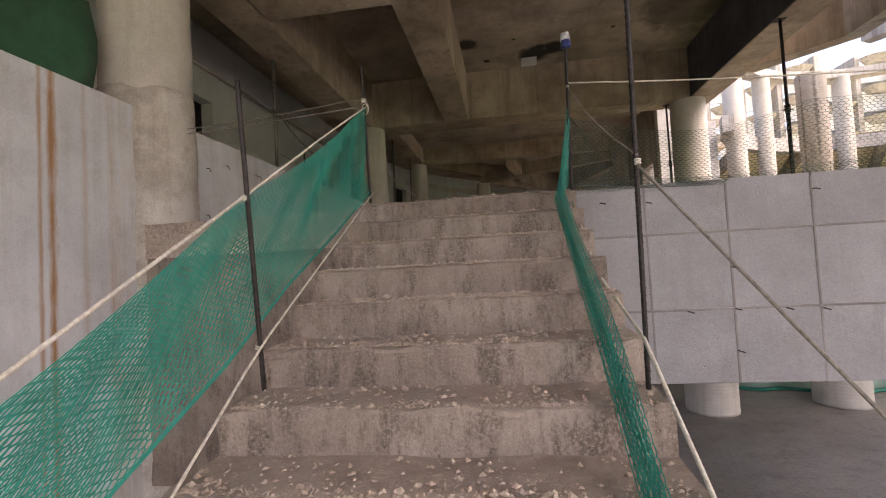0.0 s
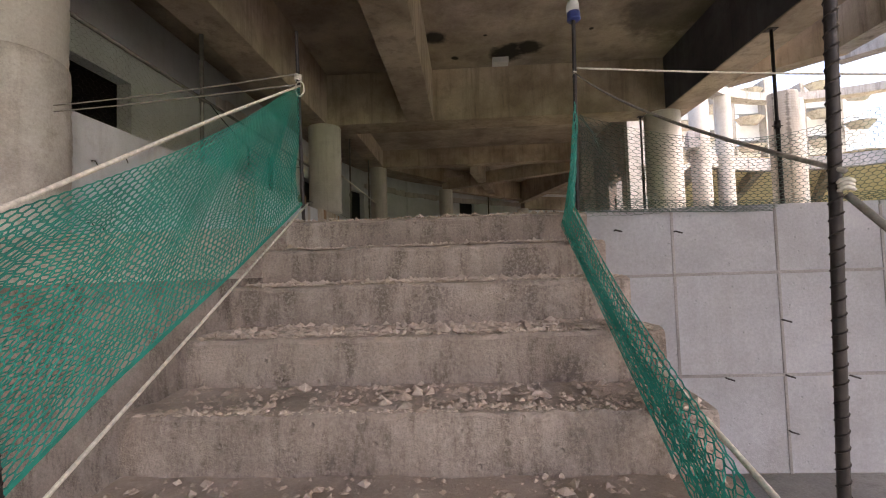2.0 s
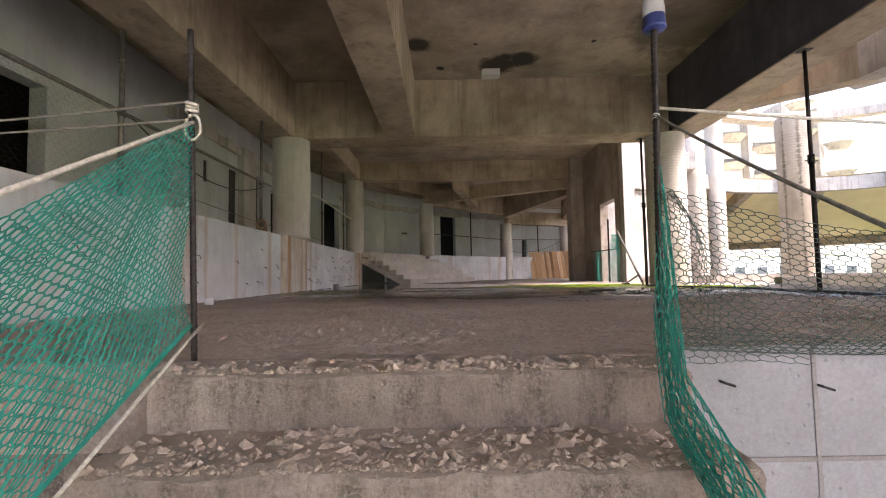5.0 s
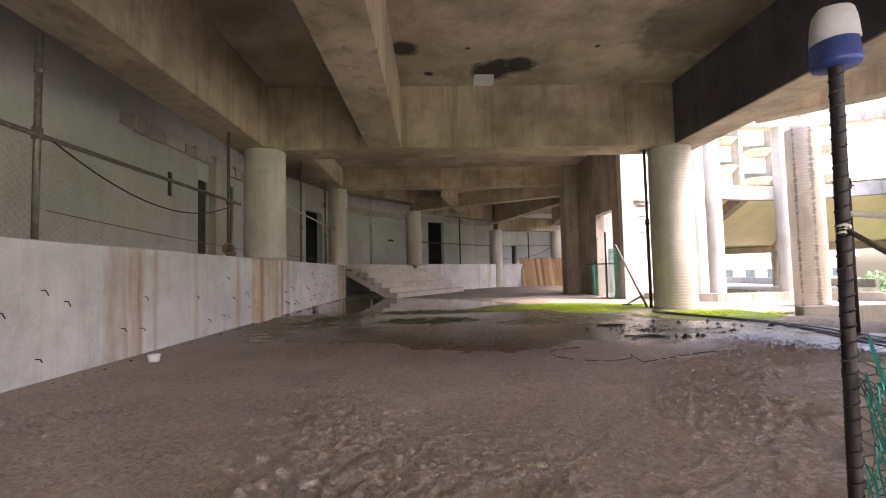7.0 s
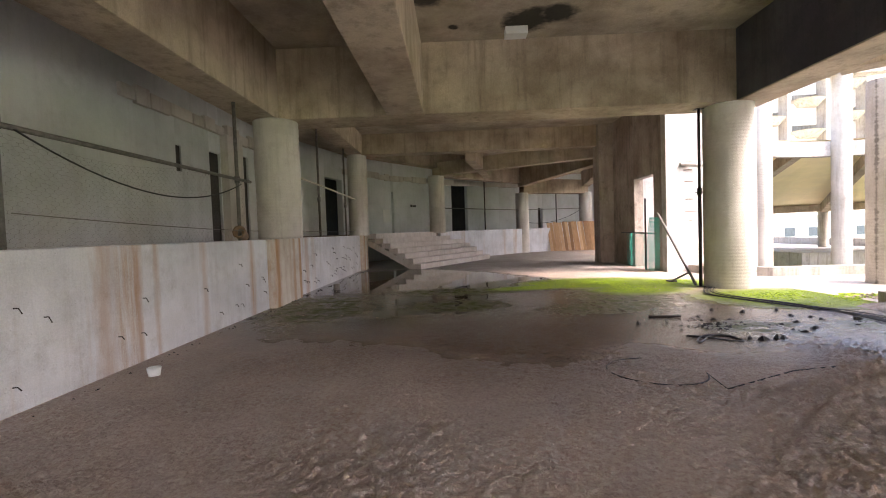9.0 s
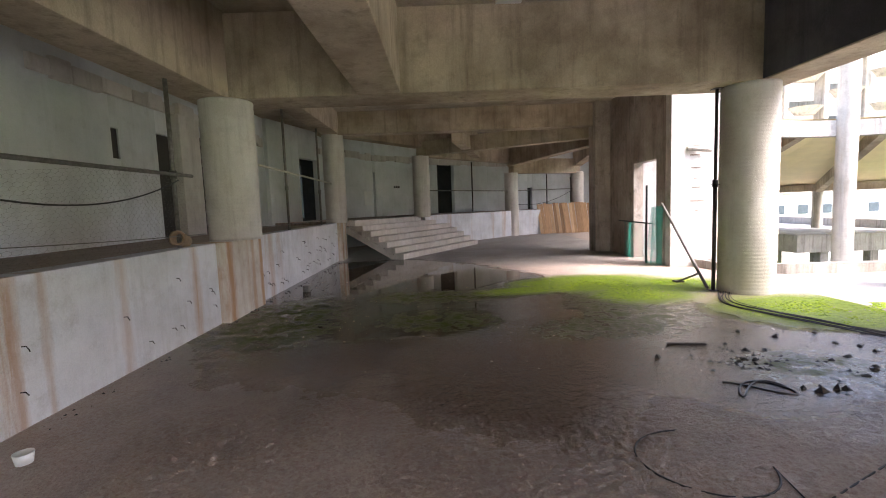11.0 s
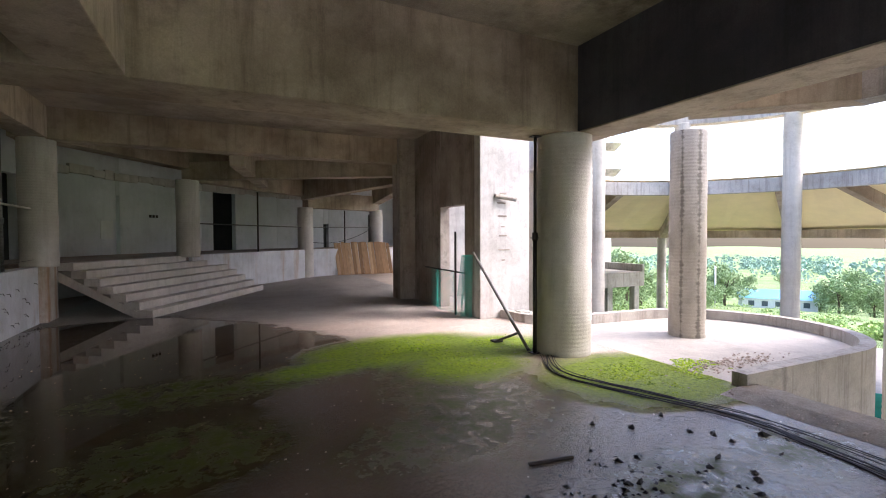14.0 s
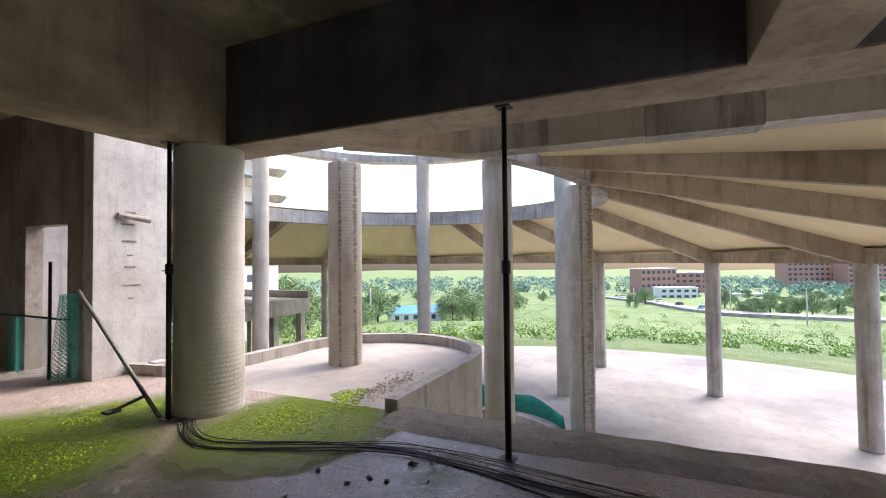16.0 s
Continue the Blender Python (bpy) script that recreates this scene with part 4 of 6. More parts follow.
def make_ground():
    m, nt, b = mat_base("meadow")
    v = coords(nt, shift=False)
    c = ramp(nt, nz(nt, v, 0.05, 8, 0.7), [(0.3, (0.12, 0.19, 0.055)), (0.5, (0.22, 0.3, 0.1)), (0.7, (0.31, 0.37, 0.16))])
    c = mix(nt, mth(nt, "MULTIPLY", ramp(nt, nz(nt, v, 0.6, 8, 0.75), [(0.4, (0, 0, 0)), (0.65, (1, 1, 1))]), 0.5), c, (0.09, 0.15, 0.04))
    nt.links.new(c, b.inputs["Base Color"])
    b.inputs["Roughness"].default_value = 0.9
    bump(nt, b, nz(nt, v, 1.2, 8, 0.8), 1.0, 0.4)
    bm = bmesh.new()
    rad = [0, 10, 19.5, 20.5, 22, 26, 32, 40, 50, 62, 78, 95, 115, 150, 200, 280, 400, 550, 700, 900, 1300, 2200, 4000]
    n = 160
    rings = []
    for r in rad:
        ring = []
        for k in range(n):
            a = 2 * math.pi * k / n
            x, y = 8 + r * math.cos(a), 8 + r * math.sin(a)
            z = float(np.interp(r, PROF_R, PROF_Z))
            if r > 22:
                z += min(1.0, (r - 22) / 20) * 0.7 * noise.noise(Vector((x * 0.05, y * 0.05, 0)))
            if r > 250:
                z += min(18, (r - 250) / 60) * (0.5 + noise.noise(Vector((x * 0.003, y * 0.003, 4))))
            ring.append(bm.verts.new((x, y, z)))
        rings.append(ring)
    for u, w in zip(rings, rings[1:]):
        for k in range(n):
            if u[0] is rings[0][0]:
                continue
            bm.faces.new((u[k], u[(k + 1) % n], w[(k + 1) % n], w[k]))
    bm.faces.new(rings[1])
    bmesh.ops.delete(bm, geom=rings[0], context="VERTS")
    bmesh.ops.recalc_face_normals(bm, faces=bm.faces)
    smooth(tagged(part("ground", bm, m), "green overgrown meadow sloping into a valley", "ground", kind="structure"))
    court = lathe_bm([(19.3, ZL - 0.3), (19.3, ZL)], 120)
    ob = part("pavement", court, M_LOW)
    ob.location = (8, 8, 0)
    tagged(ob, "pale stained concrete floor of the lower court", "pavement", kind="structure")


make_ground()

# ---- things on the stairs: posts, ropes, nets ----
def net_bm(surf, nu, nv, w, bm_mesh_name):
    """A knotted net with six-sided meshes on the surface surf(u, v), as thin three-sided strands."""
    P = {}

    def at(i, j):
        k = (i, j)
        if k not in P:
            off = 0.22 if (i + j) % 2 else -0.22
            P[k] = np.array(surf(i / nu, min(1, max(0, (j + off) / nv))))
        return P[k]

    segs = []
    for j in range(nv + 1):
        for i in range(nu):
            segs.append((at(i, j), at(i + 1, j)))
            if j < nv and (i + j) % 2:
                segs.append((at(i, j), at(i, j + 1)))
    A = np.array([a for a, b in segs])
    B = np.array([b for a, b in segs])
    d = B - A
    L = np.linalg.norm(d, axis=1, keepdims=True)
    d = d / np.maximum(L, 1e-6)
    ref = np.where(np.abs(d[:, 2:3]) > 0.9, np.array([[1.0, 0, 0]]), np.array([[0, 0, 1.0]]))
    s = np.cross(d, ref)
    s /= np.maximum(np.linalg.norm(s, axis=1, keepdims=True), 1e-6)
    t = np.cross(d, s)
    n = len(A)
    V = []
    for k in range(3):
        a = 2 * math.pi * k / 3
        V.append(s * math.cos(a) * w + t * math.sin(a) * w)
    verts = np.concatenate([A + v for v in V] + [B + v for v in V])
    idx = np.arange(n)
    faces = np.concatenate([np.stack([idx + k * n, idx + ((k + 1) % 3) * n, idx + (3 + (k + 1) % 3) * n, idx + (3 + k) * n], 1) for k in range(3)])
    me = bpy.data.meshes.new(bm_mesh_name)
    me.from_pydata(verts.tolist(), [], faces.tolist())
    return me


def net_part(name, me, material, parent, label=""):
    me.materials.append(material)
    ob = new(name, me)
    ob.parent = parent
    if label:
        tagged(ob, label)
    return ob


def lerp_table(rows, x):
    xs, ys = [r[0] for r in rows], [r[1] for r in rows]
    return float(np.interp(x, xs, ys))


def rebar_post(p, q, r, label, cup=False, name="rebar_post"):
    t = thing(name, label, "post", "net posts")
    n = 60
    a, b = Vector(p), Vector(q)
    pts = [a.lerp(b, i / n) for i in range(n + 1)]
    bm = tube_bm(pts, r, 8)
    shaft = smooth(part("shaft", bm, M_STEEL, t))
    d = b - a
    e1 = d.orthogonal().normalized()
    e2 = d.normalized().cross(e1)
    turns = d.length / 0.03
    hel = [a + d * (0.01 + 0.98 * k / (turns * 10)) + (e1 * math.cos(0.628 * k) + e2 * math.sin(0.628 * k)) * r for k in range(int(turns * 10))]
    part("rib", tube_bm(hel, 0.0022, 4), M_STEEL, t)
    return t


TOP_L = [(-0.8, -1.72), (0.0, -1.25), (0.92, -0.74), (1.88, -0.2), (2.8, 0.33), (3.84, 0.9)]
BOT_L = [(-0.8, -2.1), (0.3, -1.62), (1.21, -1.14), (1.75, -0.9), (2.3, -0.6), (3.0, -0.28), (3.84, 0.14)]

rebar_post((-1.14, 1.99, -1.06), (-1.15, 1.88, 0.33), 0.011, "dark rusty rebar post holding the green net")
rebar_post((-1.16, 3.84, 0.0), (-1.18, 3.82, 1.24), 0.011, "dark rusty rebar post at the stair head")
rebar_post((0.5, 1.92, -1.06), (0.5, 1.83, 0.62), 0.010, "tall dark rusty rebar post beside the stair flight")
rebar_post((0.53, 3.8, 0.0), (0.558, 3.8, 1.25), 0.012, "dark rebar post with a cup pushed over its tip")


def make_cup():
    c = thing("paper_cup", "crumpled white and blue paper cup upside down on a post", "cup", at=(0.558, 3.8, 1.195))
    prof = [(0.04, 0.0), (0.044, 0.008), (0.042, 0.01), (0.04, 0.05)]
    smooth(part("lower_band", lathe_bm(prof, 24, 0.006, 3), plain("blue_print", (0.04, 0.06, 0.22), 0.45, 0, 0.3, 20), c, "blue printed band"))
    prof = [(0.041, 0.05), (0.038, 0.09), (0.034, 0.11), (0.028, 0.118), (0.01, 0.12)]
    smooth(part("upper_body", lathe_bm(prof, 24, 0.008, 5), plain("cup_paper", (0.42, 0.41, 0.4), 0.6, 0, 0.15, 20), c))


make_cup()


def rope(name, pts, r, mat, label):
    ob = smooth(part(name, tube_bm(pts, r, 7), mat))
    return tagged(ob, label, "rope", "ropes")


lz = lambda y: lerp_table(TOP_L, y)
rope("rope", [(-1.15 + 0.005 * math.sin(y * 3), y, lz(y)) for y in np.linspace(-0.8, 3.8, 30)], 0.007, M_ROPE, "white rope strung along the top of the green net")
rope("rope", [(-1.13, y, lerp_table([(-0.8, -2.6), (1.4, -1.24), (1.95, -0.86), (3.84, 0.14)], y)) for y in np.linspace(-0.8, 3.84, 24)], 0.006, M_ROPE, "white rope along the foot of the green net")
rope("rope", sag((-1.17, 3.83, 0.9), (-3.56, 4.3, 0.98), 0.01), 0.005, M_ROPE2, "thin line tied from post to column")
rope("rope", sag((-1.17, 3.83, 0.97), (-3.56, 4.3, 1.03), 0.02), 0.005, M_ROPE2, "thin line tied from post to column")
rope("rope", sag((0.55, 3.8, 0.87), (0.5, 1.85, -0.16), 0.05), 0.005, M_ROPE2, "greyish rope slung between two rebar posts")
rope("rope", sag((0.5, 1.85, -0.2), (1.25, 1.23, -1.48), 0.0), 0.0065, M_ROPE2, "grey twisted rope running down from a post")
rope("rope", sag((0.55, 3.8, 0.9), (5.2, 3.86, 0.72), 0.06), 0.006, M_ROPE, "thin white rope strung above the slab edge")
rope("rope", [(0.5, 3.6, -0.1), (0.5, 2.8, -0.62), (0.49, 1.9, -0.86), (0.52, 1.4, -1.25), (0.55, 0.8, -1.6)], 0.008, M_ROPE, "pale rope lying along the stair edge")


def knot(p, loop=False, label="knotted white rope end tied to a post"):
    k = thing("rope_knot", label, "knot", at=p)
    k.scale = (0.95,) * 3 if loop else (0.5,) * 3
    for z, rr in ((0.0, 0.02), (0.014, 0.018), (0.028, 0.02)):
        smooth(part("coil", tube_bm([(rr * math.cos(a), rr * math.sin(a), z + 0.004 * math.sin(2 * a)) for a in np.linspace(0, 6.2, 14)], 0.007, 6), M_ROPE, k))
    if loop:
        smooth(part("loop", tube_bm([(0.015 + 0.03 * math.sin(a), -0.02, -0.02 - 0.05 * (1 - math.cos(a))) for a in np.linspace(0, 6.2, 16)], 0.006, 6), M_ROPE, k))


knot((-1.175, 3.83, 0.93), True)
knot((-1.15, 1.9, -0.2))
knot((-1.15, 1.97, -0.87))
knot((0.5, 1.85, -0.19))
knot((0.55, 3.8, 0.86))


def make_nets():
    n1 = thing("green_net", "sagging green mesh safety net along the stair edge", "safety net", "safety nets")

    def left(u, v, ph=0.0, dx=0.0):
        y = -0.8 + 4.62 * u
        zt, zb = lerp_table(TOP_L, y), lerp_table(BOT_L, y)
        s = abs(math.sin(math.pi * (y - 1.88) / 1.8))
        zt -= 0.07 * s
        z = zt + (zb - zt) * v
        x = -1.16 + dx + 0.04 * math.sin(y * 5 + v * 4 + ph) * math.sin(math.pi * v) - 0.05 * math.sin(math.pi * v)
        return (x, y, z)

    net_part("mesh", net_bm(left, 270, 40, 0.0025, "net_mesh"), M_NET, n1)
    net_part("mesh", net_bm(lambda u, v: left(u, 0.1 + 0.88 * v, 1.7, -0.05), 250, 36, 0.0022, "net_mesh"), M_NET, n1, "second folded layer of green mesh")
    net_part("border", net_bm(lambda u, v: left(u, 0.985 + 0.015 * v), 200, 2, 0.003, "net_border"), M_NET, n1)

    n2 = thing("green_net", "bunched green mesh net hanging down over the steps", "safety net", "safety nets")

    def right(u, v, ph=0.0):
        y = 3.74 - 2.85 * u
        base = -RISE / TREAD * (3.64 - y)
        open_ = max(0.0, 1 - u / 0.12)
        zb = base + 0.02 + 0.0 * open_
        h = 0.1 + 0.48 * open_ + 0.03 * math.sin(y * 4)
        x = 0.36 - 0.03 * u + 0.045 * v + 0.014 * math.sin(v * 9 + y * 2 + ph) + 0.13 * open_
        return (x, y, zb + h * v + 0.02 * math.sin(v * 12 + ph + y))

    net_part("mesh", net_bm(right, 150, 12, 0.002, "net_mesh"), M_NET, n2)
    net_part("mesh", net_bm(lambda u, v: right(u, v * 0.9, 2.0), 150, 11, 0.002, "net_mesh"), M_NET, n2)
    net_part("mesh", net_bm(lambda u, v: right(u, v * 0.6, 4.0), 150, 6, 0.002, "net_mesh"), M_NET, n2)

    net_part("mesh", net_bm(lambda u, v: (0.55 + 0.42 * u * v + 0.02 * math.sin(v * 7), 3.77 - 0.05 * u + 0.03 * math.sin(u * 8 + v * 3), 0.58 - 0.6 * v), 20, 26, 0.0015, "net_mesh"), M_NET2, n2, "loose end of the net hanging from the post")

    n3 = thing("dark_net", "grey-green mesh net strung along the slab edge", "safety net", "safety nets")

    def edge(u, v):
        x = 0.54 + 4.0 * u
        top = 0.62 - 0.18 * math.sin(math.pi * min(1, u * 2.2)) - 0.06 * u
        bot = 0.02 + 0.05 * u - 0.05 * math.sin(math.pi * min(1, u * 1.6))
        y = 3.8 + 0.02 * math.sin(x * 4) - 0.05 * v * (1 - v) + 0.12 * u
        return (x, y, top + (bot - top) * v)

    net_part("mesh", net_bm(edge, 170, 26, 0.0018, "net_mesh"), M_NET2, n3)
    net_part("mesh", net_bm(lambda u, v: (lambda p: (p[0], p[1] - 0.015, p[2]))(edge(u, 0.86 + 0.14 * v)), 200, 6, 0.002, "net_mesh"), M_NET2, n3, "gathered hem of the net")


make_nets()


# ---- rubble ----
def rubble(name, n, place, smin, smax, mat, label, cat, seed):
    rnd = random.Random(seed)
    verts, faces = [], []
    base = [(-1, 0, 0), (1, 0, 0), (0, -1, 0), (0, 1, 0), (0, 0, -1), (0, 0, 1)]
    tri = [(0, 2, 5), (2, 1, 5), (1, 3, 5), (3, 0, 5), (2, 0, 4), (1, 2, 4), (3, 1, 4), (0, 3, 4)]
    for _ in range(n):
        x, y, z = place(rnd)
        s = smin + (smax - smin) * rnd.random() ** 4
        a = rnd.random() * 6.3
        k = len(verts)
        sx, sy, sz = s * rnd.uniform(0.6, 1.4), s * rnd.uniform(0.6, 1.4), s * rnd.uniform(0.4, 0.8)
        for bx, by, bz in base:
            px, py, pz = (bx + rnd.uniform(-0.3, 0.3)) * sx, (by + rnd.uniform(-0.3, 0.3)) * sy, (bz + rnd.uniform(-0.3, 0.3)) * sz
            verts.append((x + px * math.cos(a) - py * math.sin(a), y + px * math.sin(a) + py * math.cos(a), z + pz + sz * 0.5))
        faces += [tuple(k + i for i in f) for f in tri]
    me = bpy.data.meshes.new(name)
    me.from_pydata(verts, [], faces)
    me.materials.append(mat)
    return tagged(new(name, me), label, cat, kind="stuff")


def on_steps(r):
    k = r.choice([0, 1, 1, 2, 2, 3, 3, 3, 4, 4, 5, 5, 6, 7, 8, 9])
    v = r.random()
    y = SY - TREAD * k + (TREAD if k else 0.2) * (0.04 + 0.92 * (v * v if r.random() < 0.5 else v))
    return (SX0 + (SX1 - SX0) * (0.02 + 0.96 * r.random()), y, -RISE * k)


rubble("rubble", 11000, on_steps, 0.002, 0.016, M_RUBBLE, "broken concrete crumbs scattered over the steps", "rubble", 5)
def on_mid_steps(r):
    k = r.choice([0, 1, 1, 2, 2, 2, 3, 3, 4])
    return (SX0 + (SX1 - SX0) * min(0.97, max(0.03, r.gauss(0.5, 0.25))), SY - TREAD * k + (TREAD if k else 0.2) * r.uniform(0.1, 0.95), -RISE * k - 0.002)


rubble("rubble", 1500, on_mid_steps, 0.005, 0.026, M_RUBBLE, "pale broken concrete chunks lying on the upper steps", "rubble", 25)


def on_noses(r):
    k = r.randrange(0, 9)
    return (SX0 + (SX1 - SX0) * (0.02 + 0.96 * r.random()), SY - TREAD * k + 0.008 + abs(r.gauss(0, 0.05)), -RISE * k - 0.004)


rubble("rubble", 9000, on_noses, 0.002, 0.011, M_RUBBLE, "fine pale grit along the crumbling step noses", "rubble", 15)
M_COAL = plain("black_debris", (0.03, 0.028, 0.026), 0.7, 0, 0.4, 30)
rubble("debris", 150, lambda r: (3.2 + r.gauss(0, 0.55), 8.7 + r.gauss(0, 0.5), 0.0), 0.008, 0.045, M_COAL, "small black lumps of debris on the wet floor", "debris", 6)
rubble("debris", 260, lambda r: (2.55 + r.gauss(0, 0.3), 8.75 + r.gauss(0, 0.2), 0.0), 0.006, 0.03, M_COAL, "heap of dark grit on the wet floor", "debris", 7)
rubble("gravel", 2600, lambda r: (r.uniform(-3.3, 4.8), r.uniform(3.9, 14.5), 0.0), 0.003, 0.014, M_RUBBLE, "loose grit scattered over the slab", "gravel", 8)
rubble("gravel", 500, lambda r: (r.uniform(4.75, 5.25), r.uniform(3.9, 9.6), 0.04), 0.004, 0.02, M_RUBBLE, "crumbs along the slab edge", "gravel", 9)
rubble("gravel", 500, lambda r: (6.3 + r.gauss(0, 0.5), 10.35 + r.gauss(0, 0.12), 0.0), 0.006, 0.03, M_RUBBLE, "gravel swept along the parapet foot", "gravel", 10)
rubble("debris", 300, lambda r: (-3.3 + abs(r.gauss(0, 0.06)), r.uniform(6, 18), 0.0), 0.004, 0.02, M_COAL, "dark dirt along the wall foot", "debris", 11)


# ---- steel props and cables ----
def prop(x, y, z1, label):
    p = thing("steel_prop", label, "prop", "steel props")
    ot = smooth(part("outer_tube", tube_bm([(x, y, 0.012), (x, y, 1.75)], 0.03, 14), M_STEEL, p))
    smooth(part("inner_tube", tube_bm([(x, y, 1.75), (x, y, z1 - 0.012)], 0.024, 14), M_STEEL, p))
    smooth(part("collar", tube_bm([(x, y, 1.68), (x, y, 1.8)], 0.042, 14), M_STEEL, ot))
    part("pin", tube_bm([(x - 0.08, y, 1.72), (x + 0.08, y, 1.72)], 0.008, 6), M_STEEL, ot)
    part("base_plate", box(x - 0.07, x + 0.07, y - 0.07, y + 0.07, 0.003, 0.012, 0.002), M_STEEL, p)
    part("head_plate", box(x - 0.07, x + 0.07, y - 0.07, y + 0.07, z1 - 0.012, z1 - 0.001, 0.002), M_STEEL, p)


prop(4.64, 8.09, ZB + 0.001, "black adjustable steel prop under the edge beam")
prop(4.14, 12.0, ZB, "black steel prop standing beside the thick column")


def make_brace():
    t = thing("leaning_pole", "grey steel pipe leaning from the doorway to the floor", "pole")
    smooth(part("shaft", tube_bm([(4.1, 12.1, 0.03), (4.45, 14.4, 1.42)], 0.025, 10), M_GALV, t))
    smooth(part("foot_branch", tube_bm([(4.15, 12.44, 0.22), (4.02, 12.85, 0.02)], 0.02, 8), M_GALV, t))
    part("foot", box(3.95, 4.1, 12.8, 12.95, 0.0, 0.03, 0.004), M_STEEL, t)


make_brace()


def make_cables():
    rnd = random.Random(3)
    for i in range(9):
        o = rnd.uniform(-0.2, 0.2)
        pts = [(4.2, 11.8), (3.8, 11.0), (4.1, 10.0), (4.4, 9.2), (4.4, 8.4), (4.25, 7.4), (4.15, 6.4), (4.1, 5.2)]
        c = []
        for j, (x, y) in enumerate(pts):
            k = o * (0.4 + 0.5 * j / 4) + rnd.uniform(-0.07, 0.07)
            c.append(Vector((x + k, y + rnd.uniform(-0.05, 0.05), 0.012 + 0.012 * rnd.random())))
        fine = []
        for j in range(len(c) - 1):
            p0, p1, p2, p3 = c[max(j - 1, 0)], c[j], c[j + 1], c[min(j + 2, len(c) - 1)]
            for s in np.linspace(0, 1, 8, endpoint=False):
                fine.append(0.5 * ((2 * p1) + (p2 - p0) * s + (2 * p0 - 5 * p1 + 4 * p2 - p3) * s * s + (3 * p1 - p0 - 3 * p2 + p3) * s ** 3))
        tagged(smooth(part("cable", tube_bm(fine, rnd.choice([0.004, 0.005, 0.007]), 6), M_CABLE)), "black electric cable lying along the slab edge", "cable", "loose cables")
    loop = [(1.25 + 0.5 * math.cos(a) * (1 - a / 16), 7.2 + 0.35 * math.sin(a), 0.01) for a in np.linspace(1.6, 6.0, 26)] + [(1.5, 6.75, 0.01), (2.2, 7.1, 0.01), (3.2, 7.3, 0.01), (4.0, 7.4, 0.01)]
    tagged(smooth(part("cable", tube_bm(loop, 0.006, 6), M_CABLE)), "thin dark cable curled in a loose loop on the floor", "cable", "loose cables")
    loop = [(2.2 + 0.22 * math.cos(a), 8.15 + 0.14 * math.sin(1.6 * a), 0.012) for a in np.linspace(0, 9, 40)]
    tagged(smooth(part("cable", tube_bm(loop, 0.008, 6), M_CABLE)), "tangled black wire on the wet floor", "cable", "loose cables")
    tagged(part("stick", tube_bm([(2.05, 9.32, 0.015), (2.42, 9.25, 0.02)], 0.014, 6), M_STEEL), "short dark stick lying on the wet floor", "stick")


make_cables()


